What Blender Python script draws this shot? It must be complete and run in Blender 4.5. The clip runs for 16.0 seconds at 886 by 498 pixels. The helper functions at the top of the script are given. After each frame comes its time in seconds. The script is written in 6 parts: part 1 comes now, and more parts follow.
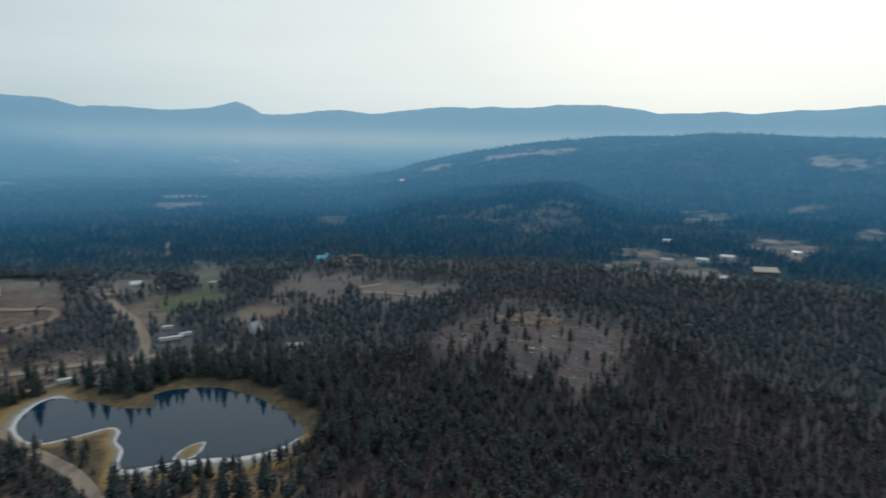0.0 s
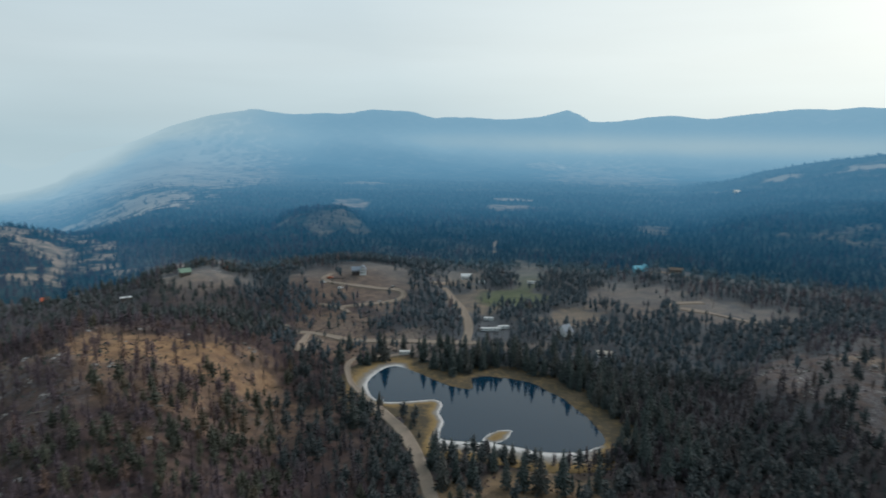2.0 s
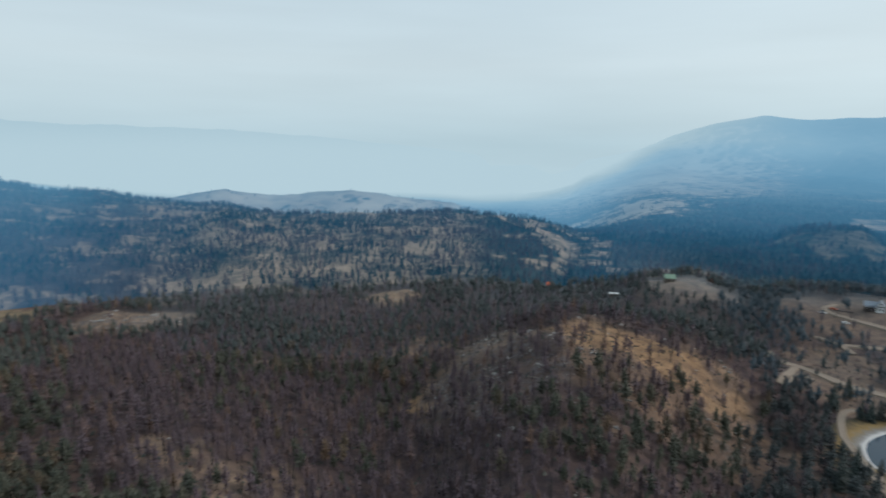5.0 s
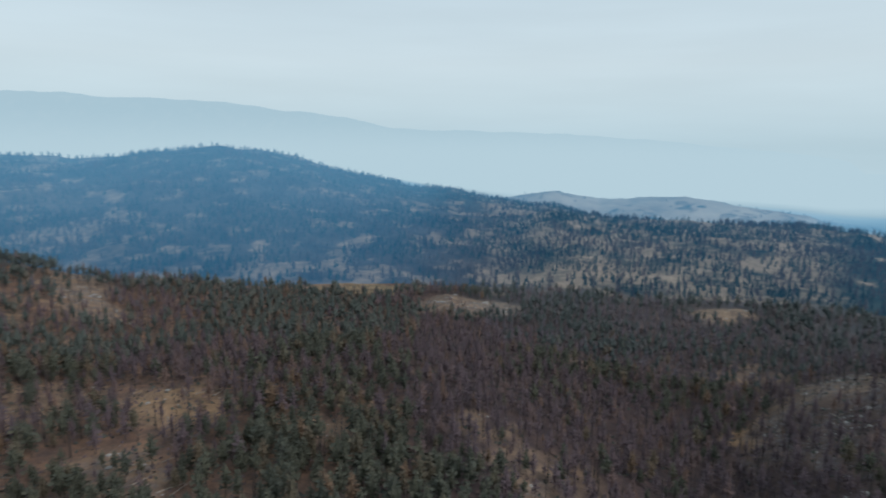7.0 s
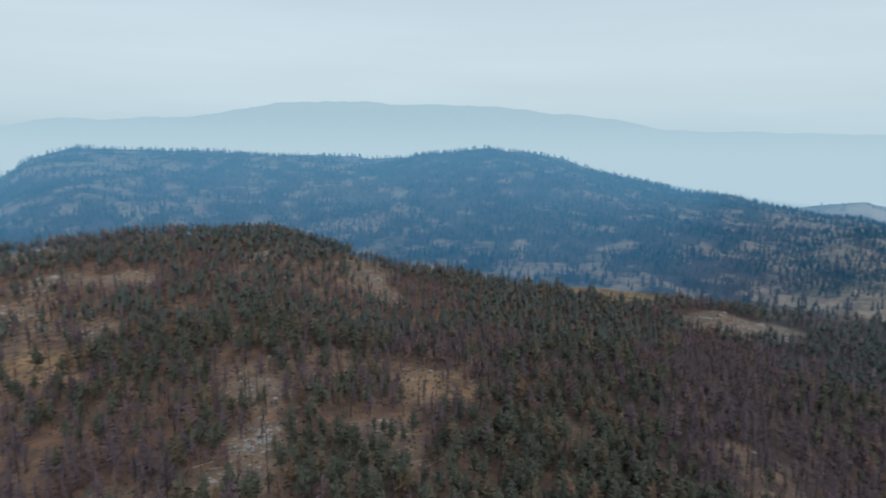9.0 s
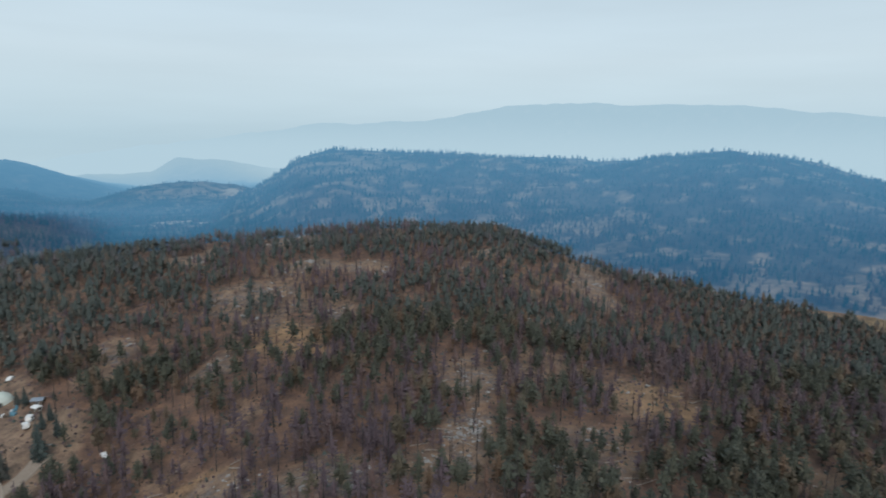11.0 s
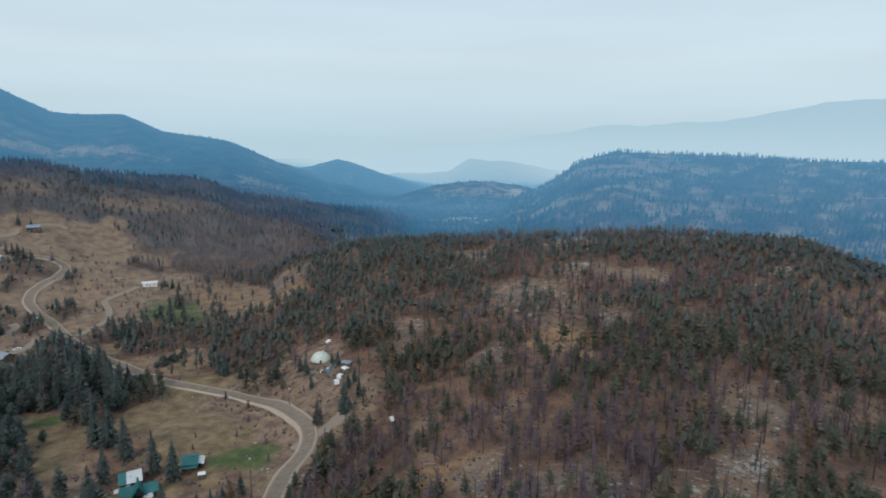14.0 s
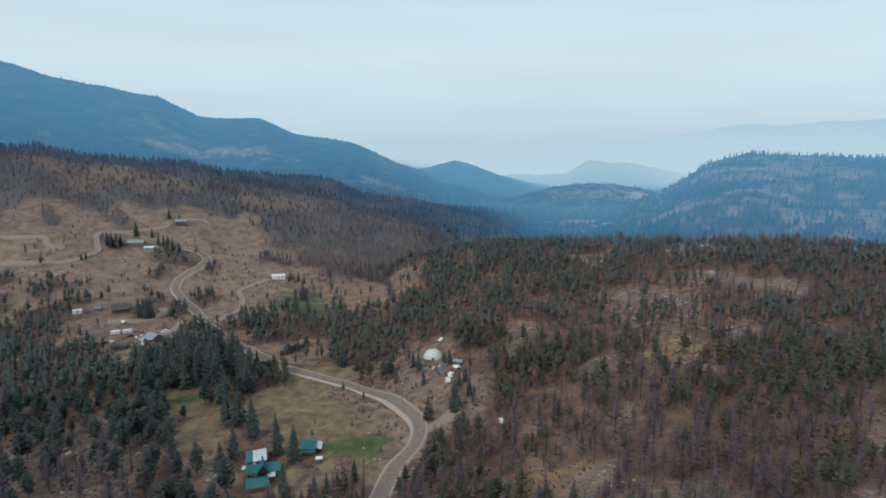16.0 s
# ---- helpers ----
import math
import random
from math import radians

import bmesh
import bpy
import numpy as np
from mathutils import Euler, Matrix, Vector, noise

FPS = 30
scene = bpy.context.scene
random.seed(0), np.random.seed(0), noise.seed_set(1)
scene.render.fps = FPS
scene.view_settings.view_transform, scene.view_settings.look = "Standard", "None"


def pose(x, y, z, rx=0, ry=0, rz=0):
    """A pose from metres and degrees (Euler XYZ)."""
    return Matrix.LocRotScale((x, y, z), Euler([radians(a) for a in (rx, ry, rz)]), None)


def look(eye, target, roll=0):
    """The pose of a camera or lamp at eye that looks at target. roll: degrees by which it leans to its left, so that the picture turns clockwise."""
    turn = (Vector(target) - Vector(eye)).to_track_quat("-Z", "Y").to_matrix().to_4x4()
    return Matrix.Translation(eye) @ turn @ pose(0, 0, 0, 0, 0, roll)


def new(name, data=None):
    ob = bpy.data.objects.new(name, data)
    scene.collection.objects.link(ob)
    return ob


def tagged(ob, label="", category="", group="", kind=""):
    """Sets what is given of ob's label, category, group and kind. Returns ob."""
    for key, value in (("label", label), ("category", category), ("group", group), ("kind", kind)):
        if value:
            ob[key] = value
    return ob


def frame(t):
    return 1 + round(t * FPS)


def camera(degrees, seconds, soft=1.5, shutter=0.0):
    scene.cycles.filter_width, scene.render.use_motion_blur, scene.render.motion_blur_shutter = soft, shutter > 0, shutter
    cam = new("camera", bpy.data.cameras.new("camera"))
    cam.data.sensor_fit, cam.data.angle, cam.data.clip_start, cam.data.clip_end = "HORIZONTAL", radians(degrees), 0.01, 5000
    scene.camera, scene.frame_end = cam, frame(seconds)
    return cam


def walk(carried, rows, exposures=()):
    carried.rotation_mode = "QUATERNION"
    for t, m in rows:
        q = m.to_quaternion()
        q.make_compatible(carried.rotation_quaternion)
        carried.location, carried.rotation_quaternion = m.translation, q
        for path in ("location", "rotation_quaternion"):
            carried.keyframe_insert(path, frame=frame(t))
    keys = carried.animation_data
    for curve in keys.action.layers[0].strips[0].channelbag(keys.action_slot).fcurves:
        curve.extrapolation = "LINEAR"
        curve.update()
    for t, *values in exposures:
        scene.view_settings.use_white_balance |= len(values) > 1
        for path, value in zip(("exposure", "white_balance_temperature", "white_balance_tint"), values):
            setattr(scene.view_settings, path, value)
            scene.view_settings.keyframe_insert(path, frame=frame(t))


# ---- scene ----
cam = camera(70.97, 16.0, soft=1.7, shutter=0.5)
EYE = (0.0, 0.0, 120.0)
PATH = [
    (0.0, 79.89, -0.82, 0.00),
    (0.5, 79.94, -0.75, 8.14),
    (1.0, 80.01, -0.65, 15.64),
    (1.5, 80.09, -0.65, 22.59),
    (2.0, 80.18, -0.58, 29.02),
    (2.5, 80.24, -0.58, 35.39),
    (3.0, 80.30, -0.62, 41.92),
    (3.5, 80.36, -0.61, 48.97),
    (4.0, 80.42, -0.65, 56.67),
    (6.5, 80.36, -0.75, 95.26),
    (7.0, 80.37, -0.74, 102.15),
    (7.5, 80.33, -0.70, 108.48),
    (8.0, 80.33, -0.73, 114.56),
    (8.5, 80.30, -0.72, 120.49),
    (9.0, 80.29, -0.73, 126.03),
    (9.5, 80.29, -0.72, 131.47),
    (12.0, 80.18, -0.65, 155.31),
    (12.5, 80.17, -0.59, 159.72),
    (13.0, 80.15, -0.59, 164.35),
    (13.5, 80.16, -0.57, 168.33),
    (14.0, 80.16, -0.55, 171.75),
    (14.5, 80.17, -0.54, 174.81),
    (15.0, 80.17, -0.42, 177.62),
    (15.5, 80.18, -0.47, 180.06),
    (16.0, 80.19, -0.40, 182.38),
]
walk(cam, [(t, pose(*EYE, rx, ry, rz)) for t, rx, ry, rz in PATH],
     exposures=((0.0, -0.12, 6120, 13), (2.0, -0.01, 6140, 13), (4.0, 0.07, 6060, 13), (8.0, 0.10, 6020, 14), (12.0, 0.11, 5940, 14), (16.0, 0.18, 5940, 13)))

# ---- smoke-dimmed daylight: a pale sky, brightest round the hidden sun ----
SUN_BEARING, SUN_HEIGHT = 28.0, 34.0
sun_way = Vector((math.sin(radians(SUN_BEARING)) * math.cos(radians(SUN_HEIGHT)), math.cos(radians(SUN_BEARING)) * math.cos(radians(SUN_HEIGHT)),
                  math.sin(radians(SUN_HEIGHT))))
world = bpy.data.worlds.new("smoky_sky")
scene.world = world
world.use_nodes = True
wt = world.node_tree
wt.nodes.clear()


def wnode(kind, **values):
    n = wt.nodes.new(kind)
    for k, v in values.items():
        n.inputs[k].default_value = v
    return n


sky = wt.nodes.new("ShaderNodeTexSky")
sky.sky_type, sky.sun_disc = "NISHITA", False
sky.sun_elevation, sky.sun_rotation = radians(SUN_HEIGHT), radians(SUN_BEARING)
sky.air_density, sky.dust_density, sky.altitude = 1.6, 6.0, 900
sky_bg = wnode("ShaderNodeBackground", Strength=0.055)
wt.links.new(sky.outputs["Color"], sky_bg.inputs["Color"])
coord = wt.nodes.new("ShaderNodeTexCoord")
split = wt.nodes.new("ShaderNodeSeparateXYZ")
wt.links.new(coord.outputs["Generated"], split.inputs[0])
ramp = wt.nodes.new("ShaderNodeValToRGB")
els = ramp.color_ramp.elements
els[0].position, els[0].color = 0.0, (0.51, 0.655, 0.67, 1)
els[1].position, els[1].color = 0.75, (0.53, 0.655, 0.675, 1)
for p, c in ((0.06, (0.575, 0.70, 0.705, 1)), (0.12, (0.625, 0.73, 0.725, 1)), (0.30, (0.565, 0.68, 0.695, 1))):
    e = els.new(p)
    e.color = c
wt.links.new(split.outputs["Z"], ramp.inputs["Fac"])
# thin streaks in the smoke
stretch = wnode("ShaderNodeMapping")
stretch.inputs["Scale"].default_value = (1.6, 1.6, 14.0)
wt.links.new(coord.outputs["Generated"], stretch.inputs["Vector"])
streak = wnode("ShaderNodeTexNoise", Scale=1.6, Detail=4.0, Roughness=0.5)
wt.links.new(stretch.outputs["Vector"], streak.inputs["Vector"])
streak_mix = wt.nodes.new("ShaderNodeMapRange")
for k, v in (("From Min", 0.3), ("From Max", 0.7), ("To Min", 0.97), ("To Max", 1.03)):
    streak_mix.inputs[k].default_value = v
wt.links.new(streak.outputs["Fac"], streak_mix.inputs["Value"])
dot = wt.nodes.new("ShaderNodeVectorMath")
dot.operation = "DOT_PRODUCT"
dot.inputs[1].default_value = sun_way
wt.links.new(coord.outputs["Generated"], dot.inputs[0])
glow = wt.nodes.new("ShaderNodeValToRGB")
els = glow.color_ramp.elements
els[0].position, els[0].color = 0.05, (0, 0, 0, 1)
els[1].position, els[1].color = 1.0, (1.0, 0.86, 0.68, 1)
e = els.new(0.45)
e.color = (0.075, 0.07, 0.055, 1)
e = els.new(0.8)
e.color = (0.36, 0.31, 0.22, 1)
e = els.new(0.92)
e.color = (0.60, 0.50, 0.34, 1)
wt.links.new(dot.outputs["Value"], glow.inputs["Fac"])
streaky = wt.nodes.new("ShaderNodeVectorMath")
streaky.operation = "SCALE"
wt.links.new(ramp.outputs["Color"], streaky.inputs[0])
wt.links.new(streak_mix.outputs["Result"], streaky.inputs["Scale"])
added = wt.nodes.new("ShaderNodeVectorMath")
wt.links.new(streaky.outputs["Vector"], added.inputs[0])
wt.links.new(glow.outputs["Color"], added.inputs[1])
smoke_bg = wnode("ShaderNodeBackground", Strength=1.0)
wt.links.new(added.outputs["Vector"], smoke_bg.inputs["Color"])
both = wt.nodes.new("ShaderNodeMixShader")
both.inputs[0].default_value = 0.88
wt.links.new(sky_bg.outputs[0], both.inputs[1])
wt.links.new(smoke_bg.outputs[0], both.inputs[2])
wout = wt.nodes.new("ShaderNodeOutputWorld")
wt.links.new(both.outputs[0], wout.inputs["Surface"])

sun_data = bpy.data.lights.new("sun", "SUN")
sun_data.energy, sun_data.angle, sun_data.color = 1.35, radians(16), (1.0, 0.93, 0.84)
new("sun", sun_data).matrix_world = look(sun_way * 100, (0, 0, 0))

# ---- materials ----
def surface(name, rough=0.85, metal=0.0, gloss=0.3):
    m = bpy.data.materials.new(name)
    m.use_nodes = True
    b = m.node_tree.nodes["Principled BSDF"]
    b.inputs["Roughness"].default_value, b.inputs["Metallic"].default_value = rough, metal
    b.inputs["Specular IOR Level"].default_value = gloss
    return m, m.node_tree, b


def rgba(c):
    return (c[0], c[1], c[2], 1.0)


def grain(nt, size, detail=5.0, rough=0.6):
    """Noise in metres over the ground."""
    pos = nt.nodes.new("ShaderNodeNewGeometry")
    n = nt.nodes.new("ShaderNodeTexNoise")
    n.inputs["Scale"].default_value, n.inputs["Detail"].default_value, n.inputs["Roughness"].default_value = 1 / size, detail, rough
    nt.links.new(pos.outputs["Position"], n.inputs["Vector"])
    return n.outputs["Fac"]


def ranged(nt, value, lo, hi, to_lo=0.0, to_hi=1.0):
    r = nt.nodes.new("ShaderNodeMapRange")
    for k, v in (("From Min", lo), ("From Max", hi), ("To Min", to_lo), ("To Max", to_hi)):
        r.inputs[k].default_value = v
    nt.links.new(value, r.inputs["Value"])
    return r.outputs["Result"]


def blend(nt, fac, a, b, mode="MIX"):
    """Colours or sockets a and b, mixed by a number or socket."""
    m = nt.nodes.new("ShaderNodeMix")
    m.data_type, m.blend_type = "RGBA", mode
    for socket, v in ((m.inputs[0], fac), (m.inputs[6], a), (m.inputs[7], b)):
        if isinstance(v, bpy.types.NodeSocket):
            nt.links.new(v, socket)
        elif isinstance(v, (int, float)):
            socket.default_value = v
        else:
            socket.default_value = rgba(v)
    return m.outputs[2]


def product(nt, a, b, op="MULTIPLY"):
    m = nt.nodes.new("ShaderNodeMath")
    m.operation = op
    m.use_clamp = True
    for socket, v in ((m.inputs[0], a), (m.inputs[1], b)):
        if isinstance(v, bpy.types.NodeSocket):
            nt.links.new(v, socket)
        else:
            socket.default_value = v
    return m.outputs[0]


def attribute(nt, name):
    n = nt.nodes.new("ShaderNodeAttribute")
    n.attribute_name = name
    return n.outputs["Fac"]


def relief(nt, bsdf, value, depth, strength=0.6):
    b = nt.nodes.new("ShaderNodeBump")
    b.inputs["Distance"].default_value, b.inputs["Strength"].default_value = depth, strength
    nt.links.new(value, b.inputs["Height"])
    nt.links.new(b.outputs["Normal"], bsdf.inputs["Normal"])


def plain_material(name, dark, light, size=0.8, rough=0.8, metal=0.0, gloss=0.3, depth=0.0, tint=False, odd=None):
    """Two colours of one stuff, mottled at two scales."""
    m, nt, b = surface(name, rough, metal, gloss)
    f = product(nt, ranged(nt, grain(nt, size), 0.3, 0.7), 0.65)
    f = product(nt, f, product(nt, ranged(nt, grain(nt, size * 6), 0.3, 0.7), 0.35), "ADD")
    if tint:
        f = product(nt, product(nt, f, 0.5), product(nt, attribute(nt, "tint"), 0.6), "ADD")
    col = blend(nt, f, dark, light)
    if odd:
        col = blend(nt, ranged(nt, attribute(nt, "tint"), 0.62, 0.95), col, odd)
    nt.links.new(col, b.inputs["Base Color"])
    if depth:
        relief(nt, b, grain(nt, size * 0.5), depth)
    return m


NEEDLES = plain_material("green_needles", (0.029, 0.036, 0.031), (0.078, 0.081, 0.056), 1.2, 0.75, tint=True, odd=(0.105, 0.070, 0.046))
MID_PINE = plain_material("pine_needles", (0.030, 0.042, 0.042), (0.070, 0.081, 0.070), 1.2, 0.75, tint=True, odd=(0.100, 0.070, 0.052))
# the blue of the first distance haze is put into this colour
FAINT_HAZE_FIR = plain_material("faint_haze_fir_needles", (0.034, 0.048, 0.057), (0.053, 0.070, 0.077), 1.2, 0.75, tint=True, odd=(0.070, 0.062, 0.068))
GREEN_FIR = plain_material("green_fir_needles", (0.031, 0.045, 0.045), (0.060, 0.077, 0.071), 1.2, 0.75, tint=True, odd=(0.075, 0.062, 0.055))
# haze over the western slopes is put into this colour
HAZE_PINE = plain_material("haze_pine_needles", (0.036, 0.049, 0.053), (0.064, 0.078, 0.076), 1.2, 0.75, tint=True, odd=(0.085, 0.074, 0.078))
# darker copies for the woods towards the sun: their shade is in the colour
SHADED_FIR = plain_material("shaded_fir_needles", (0.030, 0.040, 0.044), (0.050, 0.061, 0.062), 1.2, 0.75, tint=True, odd=(0.052, 0.046, 0.048))
SHADED_SOOT = plain_material("shaded_sooty_needles", (0.042, 0.037, 0.046), (0.070, 0.059, 0.066), 1.2, 0.85, tint=True, odd=(0.068, 0.055, 0.055))
# distance haze painted into the needles as blue
HAZE_FIR = plain_material("haze_fir_needles", (0.038, 0.060, 0.078), (0.064, 0.090, 0.106), 1.2, 0.75, tint=True, odd=(0.080, 0.084, 0.096))
SCORCHED = plain_material("scorched_needles", (0.052, 0.040, 0.050), (0.112, 0.083, 0.094), 1.2, 0.85, tint=True, odd=(0.125, 0.080, 0.062))
# burnt needles, with some blue haze put into the colour
HAZE_SOOT = plain_material("haze_sooty_needles", (0.046, 0.040, 0.056), (0.092, 0.075, 0.092), 1.2, 0.85, tint=True, odd=(0.085, 0.074, 0.080))
# scorched needles farther off, with haze painted into the colour
HAZE_SCORCHED = plain_material("haze_scorched_needles", (0.062, 0.058, 0.076), (0.122, 0.106, 0.122), 2.0, 0.85, tint=True, odd=(0.130, 0.100, 0.098))
TWIGS = plain_material("charred_twigs", (0.034, 0.027, 0.029), (0.100, 0.076, 0.076), 1.2, 0.9, tint=True)
BARK = plain_material("pine_bark", (0.024, 0.022, 0.022), (0.075, 0.062, 0.055), 0.5, 0.9, tint=True)
CHAR = plain_material("charred_bark", (0.018, 0.017, 0.018), (0.052, 0.047, 0.048), 0.5, 0.9, tint=True)
# green and scorched crowns beyond, with strong haze blue in the colour
DEEP_HAZE_FIR = plain_material("deep_haze_fir_needles", (0.046, 0.088, 0.120), (0.095, 0.138, 0.158), 4.0, 0.8, tint=True)
DEEP_HAZE_SCORCHED = plain_material("deep_haze_scorched_needles", (0.070, 0.086, 0.110), (0.130, 0.132, 0.145), 4.0, 0.85, tint=True)


def ground_material():
    m, nt, b = surface("burnt_ground", 0.95, gloss=0.15)
    fine, mid, wide = grain(nt, 1.1), grain(nt, 6.0), grain(nt, 45.0)
    litter = blend(nt, ranged(nt, mid, 0.3, 0.7), (0.060, 0.044, 0.043), (0.182, 0.108, 0.072))
    char = blend(nt, ranged(nt, mid, 0.3, 0.7), (0.034, 0.028, 0.034), (0.088, 0.060, 0.056))
    litter = blend(nt, attribute(nt, "char"), litter, char)
    soil = blend(nt, ranged(nt, mid, 0.3, 0.7), (0.100, 0.076, 0.064), (0.225, 0.170, 0.130))
    gold = blend(nt, ranged(nt, mid, 0.32, 0.68), (0.120, 0.076, 0.048), (0.310, 0.188, 0.100))
    vor = nt.nodes.new("ShaderNodeTexVoronoi")
    vor.inputs["Scale"].default_value = 0.22
    pos = nt.nodes.new("ShaderNodeNewGeometry")
    nt.links.new(pos.outputs["Position"], vor.inputs["Vector"])
    stone = blend(nt, ranged(nt, fine, 0.35, 0.65), (0.062, 0.057, 0.062), (0.185, 0.170, 0.172))
    stone = blend(nt, ranged(nt, vor.outputs["Distance"], 0.0, 1.2, 0.0, 0.45), stone, (0.05, 0.045, 0.045))
    green = blend(nt, ranged(nt, mid, 0.3, 0.7), (0.032, 0.058, 0.020), (0.085, 0.115, 0.042))
    coarse = grain(nt, 16.0)
    # blue-grey of distance haze, put into the ground's base colour
    haze_tint = blend(nt, ranged(nt, wide, 0.3, 0.7), (0.058, 0.076, 0.094), (0.108, 0.118, 0.128))
    opened = product(nt, attribute(nt, "open"), ranged(nt, mid, 0.25, 0.6, 0.55, 1.0))
    col = blend(nt, opened, litter, soil)
    col = blend(nt, product(nt, attribute(nt, "gold"), ranged(nt, wide, 0.3, 0.6, 0.45, 1.0)), col, gold)
    col = blend(nt, attribute(nt, "green"), col, green)
    broken = product(nt, ranged(nt, grain(nt, 2.6), 0.44, 0.58), ranged(nt, grain(nt, 11.0), 0.36, 0.55))
    broken = product(nt, broken, product(nt, ranged(nt, attribute(nt, "rock"), 0.82, 1.0), ranged(nt, grain(nt, 6.5), 0.36, 0.56)), "MAXIMUM")
    rocky = product(nt, ranged(nt, attribute(nt, "rock"), 0.25, 0.85), broken)
    col = blend(nt, rocky, col, stone)
    far = blend(nt, product(nt, attribute(nt, "open"), ranged(nt, coarse, 0.36, 0.6)), haze_tint, (0.22, 0.195, 0.175))
    col = blend(nt, attribute(nt, "haze_tint"), col, far)
    speck = ranged(nt, grain(nt, 0.5, 2.0), 0.3, 0.7, 0.72, 1.28)
    v = nt.nodes.new("ShaderNodeVectorMath")
    v.operation = "SCALE"
    nt.links.new(col, v.inputs[0])
    nt.links.new(speck, v.inputs["Scale"])
    nt.links.new(v.outputs["Vector"], b.inputs["Base Color"])
    relief(nt, b, mid, 0.45, 0.5)
    return m


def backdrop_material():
    """Far land, with the smoke haze mixed into its surface as a daylight-coloured glow."""
    m, nt, b = surface("distant_land", 1.0, gloss=0.0)
    mid, wide = grain(nt, 38.0, 6.0), grain(nt, 240.0, 5.0)
    wood = blend(nt, ranged(nt, mid, 0.35, 0.65), (0.014, 0.030, 0.031), (0.046, 0.062, 0.058))
    fine = grain(nt, 9.0, 5.0)
    bare = blend(nt, product(nt, product(nt, ranged(nt, mid, 0.3, 0.7), 0.45), product(nt, ranged(nt, fine, 0.38, 0.62), 0.55), "ADD"), (0.130, 0.100, 0.076), (0.340, 0.262, 0.190))
    wood = blend(nt, attribute(nt, "brown"), wood, blend(nt, ranged(nt, mid, 0.35, 0.65), (0.048, 0.039, 0.041), (0.095, 0.075, 0.072)))
    patch = product(nt, attribute(nt, "open"), ranged(nt, mid, 0.30, 0.54))
    patch = product(nt, patch, product(nt, ranged(nt, wide, 0.56, 0.68), 0.18), "ADD")
    patch = product(nt, patch, product(nt, ranged(nt, attribute(nt, "open"), 0.88, 0.98), ranged(nt, wide, 0.3, 0.5, 0.55, 0.95)), "MAXIMUM")
    bare = blend(nt, ranged(nt, attribute(nt, "open"), 0.84, 1.0), bare, blend(nt, ranged(nt, wide, 0.35, 0.65), (0.24, 0.195, 0.150), (0.40, 0.335, 0.255)))
    nt.links.new(blend(nt, patch, wood, bare), b.inputs["Base Color"])
    # haze colours, emitted by the land itself
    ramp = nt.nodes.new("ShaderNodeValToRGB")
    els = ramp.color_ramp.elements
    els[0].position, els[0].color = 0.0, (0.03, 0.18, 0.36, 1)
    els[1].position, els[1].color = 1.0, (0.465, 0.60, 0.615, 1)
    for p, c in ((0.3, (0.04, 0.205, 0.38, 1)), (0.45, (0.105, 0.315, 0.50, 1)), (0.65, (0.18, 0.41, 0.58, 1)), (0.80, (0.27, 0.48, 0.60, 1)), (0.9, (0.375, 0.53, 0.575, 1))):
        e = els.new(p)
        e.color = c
    haze_glow = attribute(nt, "haze_glow")
    nt.links.new(haze_glow, ramp.inputs["Fac"])
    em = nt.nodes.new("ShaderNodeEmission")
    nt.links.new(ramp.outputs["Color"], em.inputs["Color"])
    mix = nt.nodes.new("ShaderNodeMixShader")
    nt.links.new(haze_glow, mix.inputs[0])
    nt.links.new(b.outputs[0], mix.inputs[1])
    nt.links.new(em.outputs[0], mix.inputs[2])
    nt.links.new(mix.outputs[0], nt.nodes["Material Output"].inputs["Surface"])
    return m


def water_material():
    m, nt, b = surface("pond_water", 0.03, gloss=0.5)
    b.inputs["Base Color"].default_value = (0.004, 0.022, 0.044, 1)
    b.inputs["IOR"].default_value = 1.333
    relief(nt, b, grain(nt, 2.5, 3.0), 0.01, 0.25)
    return m


def shore_material():
    m, nt, b = surface("pond_shore", 0.95, gloss=0.1)
    away = product(nt, attribute(nt, "away"), ranged(nt, grain(nt, 3.0), 0.3, 0.7, 0.75, 1.25))
    ramp = nt.nodes.new("ShaderNodeValToRGB")
    els = ramp.color_ramp.elements
    els[0].position, els[0].color = 0.0, (0.20, 0.19, 0.175, 1)
    els[1].position, els[1].color = 1.0, (0.078, 0.066, 0.048, 1)
    for p, c in ((0.05, (0.58, 0.57, 0.56, 1)), (0.12, (0.46, 0.45, 0.44, 1)), (0.20, (0.24, 0.23, 0.225, 1)), (0.34, (0.19, 0.165, 0.13, 1)),
                 (0.46, (0.24, 0.165, 0.075, 1)), (0.7, (0.17, 0.122, 0.064, 1))):
        e = els.new(p)
        e.color = c
    nt.links.new(away, ramp.inputs["Fac"])
    col = blend(nt, ranged(nt, grain(nt, 1.0), 0.3, 0.7), ramp.outputs["Color"], (0.6, 0.6, 0.6), "MULTIPLY")
    col = blend(nt, 0.5, ramp.outputs["Color"], col)
    nt.links.new(col, b.inputs["Base Color"])
    relief(nt, b, grain(nt, 0.8), 0.15)
    return m


def road_material():
    m, nt, b = surface("gravel", 0.95, gloss=0.15)
    across = attribute(nt, "across")
    f = ranged(nt, across, 0.62, 0.92)
    col = blend(nt, f, blend(nt, ranged(nt, grain(nt, 2.0), 0.3, 0.7), (0.150, 0.118, 0.096), (0.22, 0.178, 0.145)), (0.37, 0.31, 0.25))
    col = blend(nt, ranged(nt, grain(nt, 0.4), 0.3, 0.7, 0.0, 0.35), col, (0.12, 0.10, 0.085))
    nt.links.new(col, b.inputs["Base Color"])
    relief(nt, b, grain(nt, 0.3), 0.05)
    return m


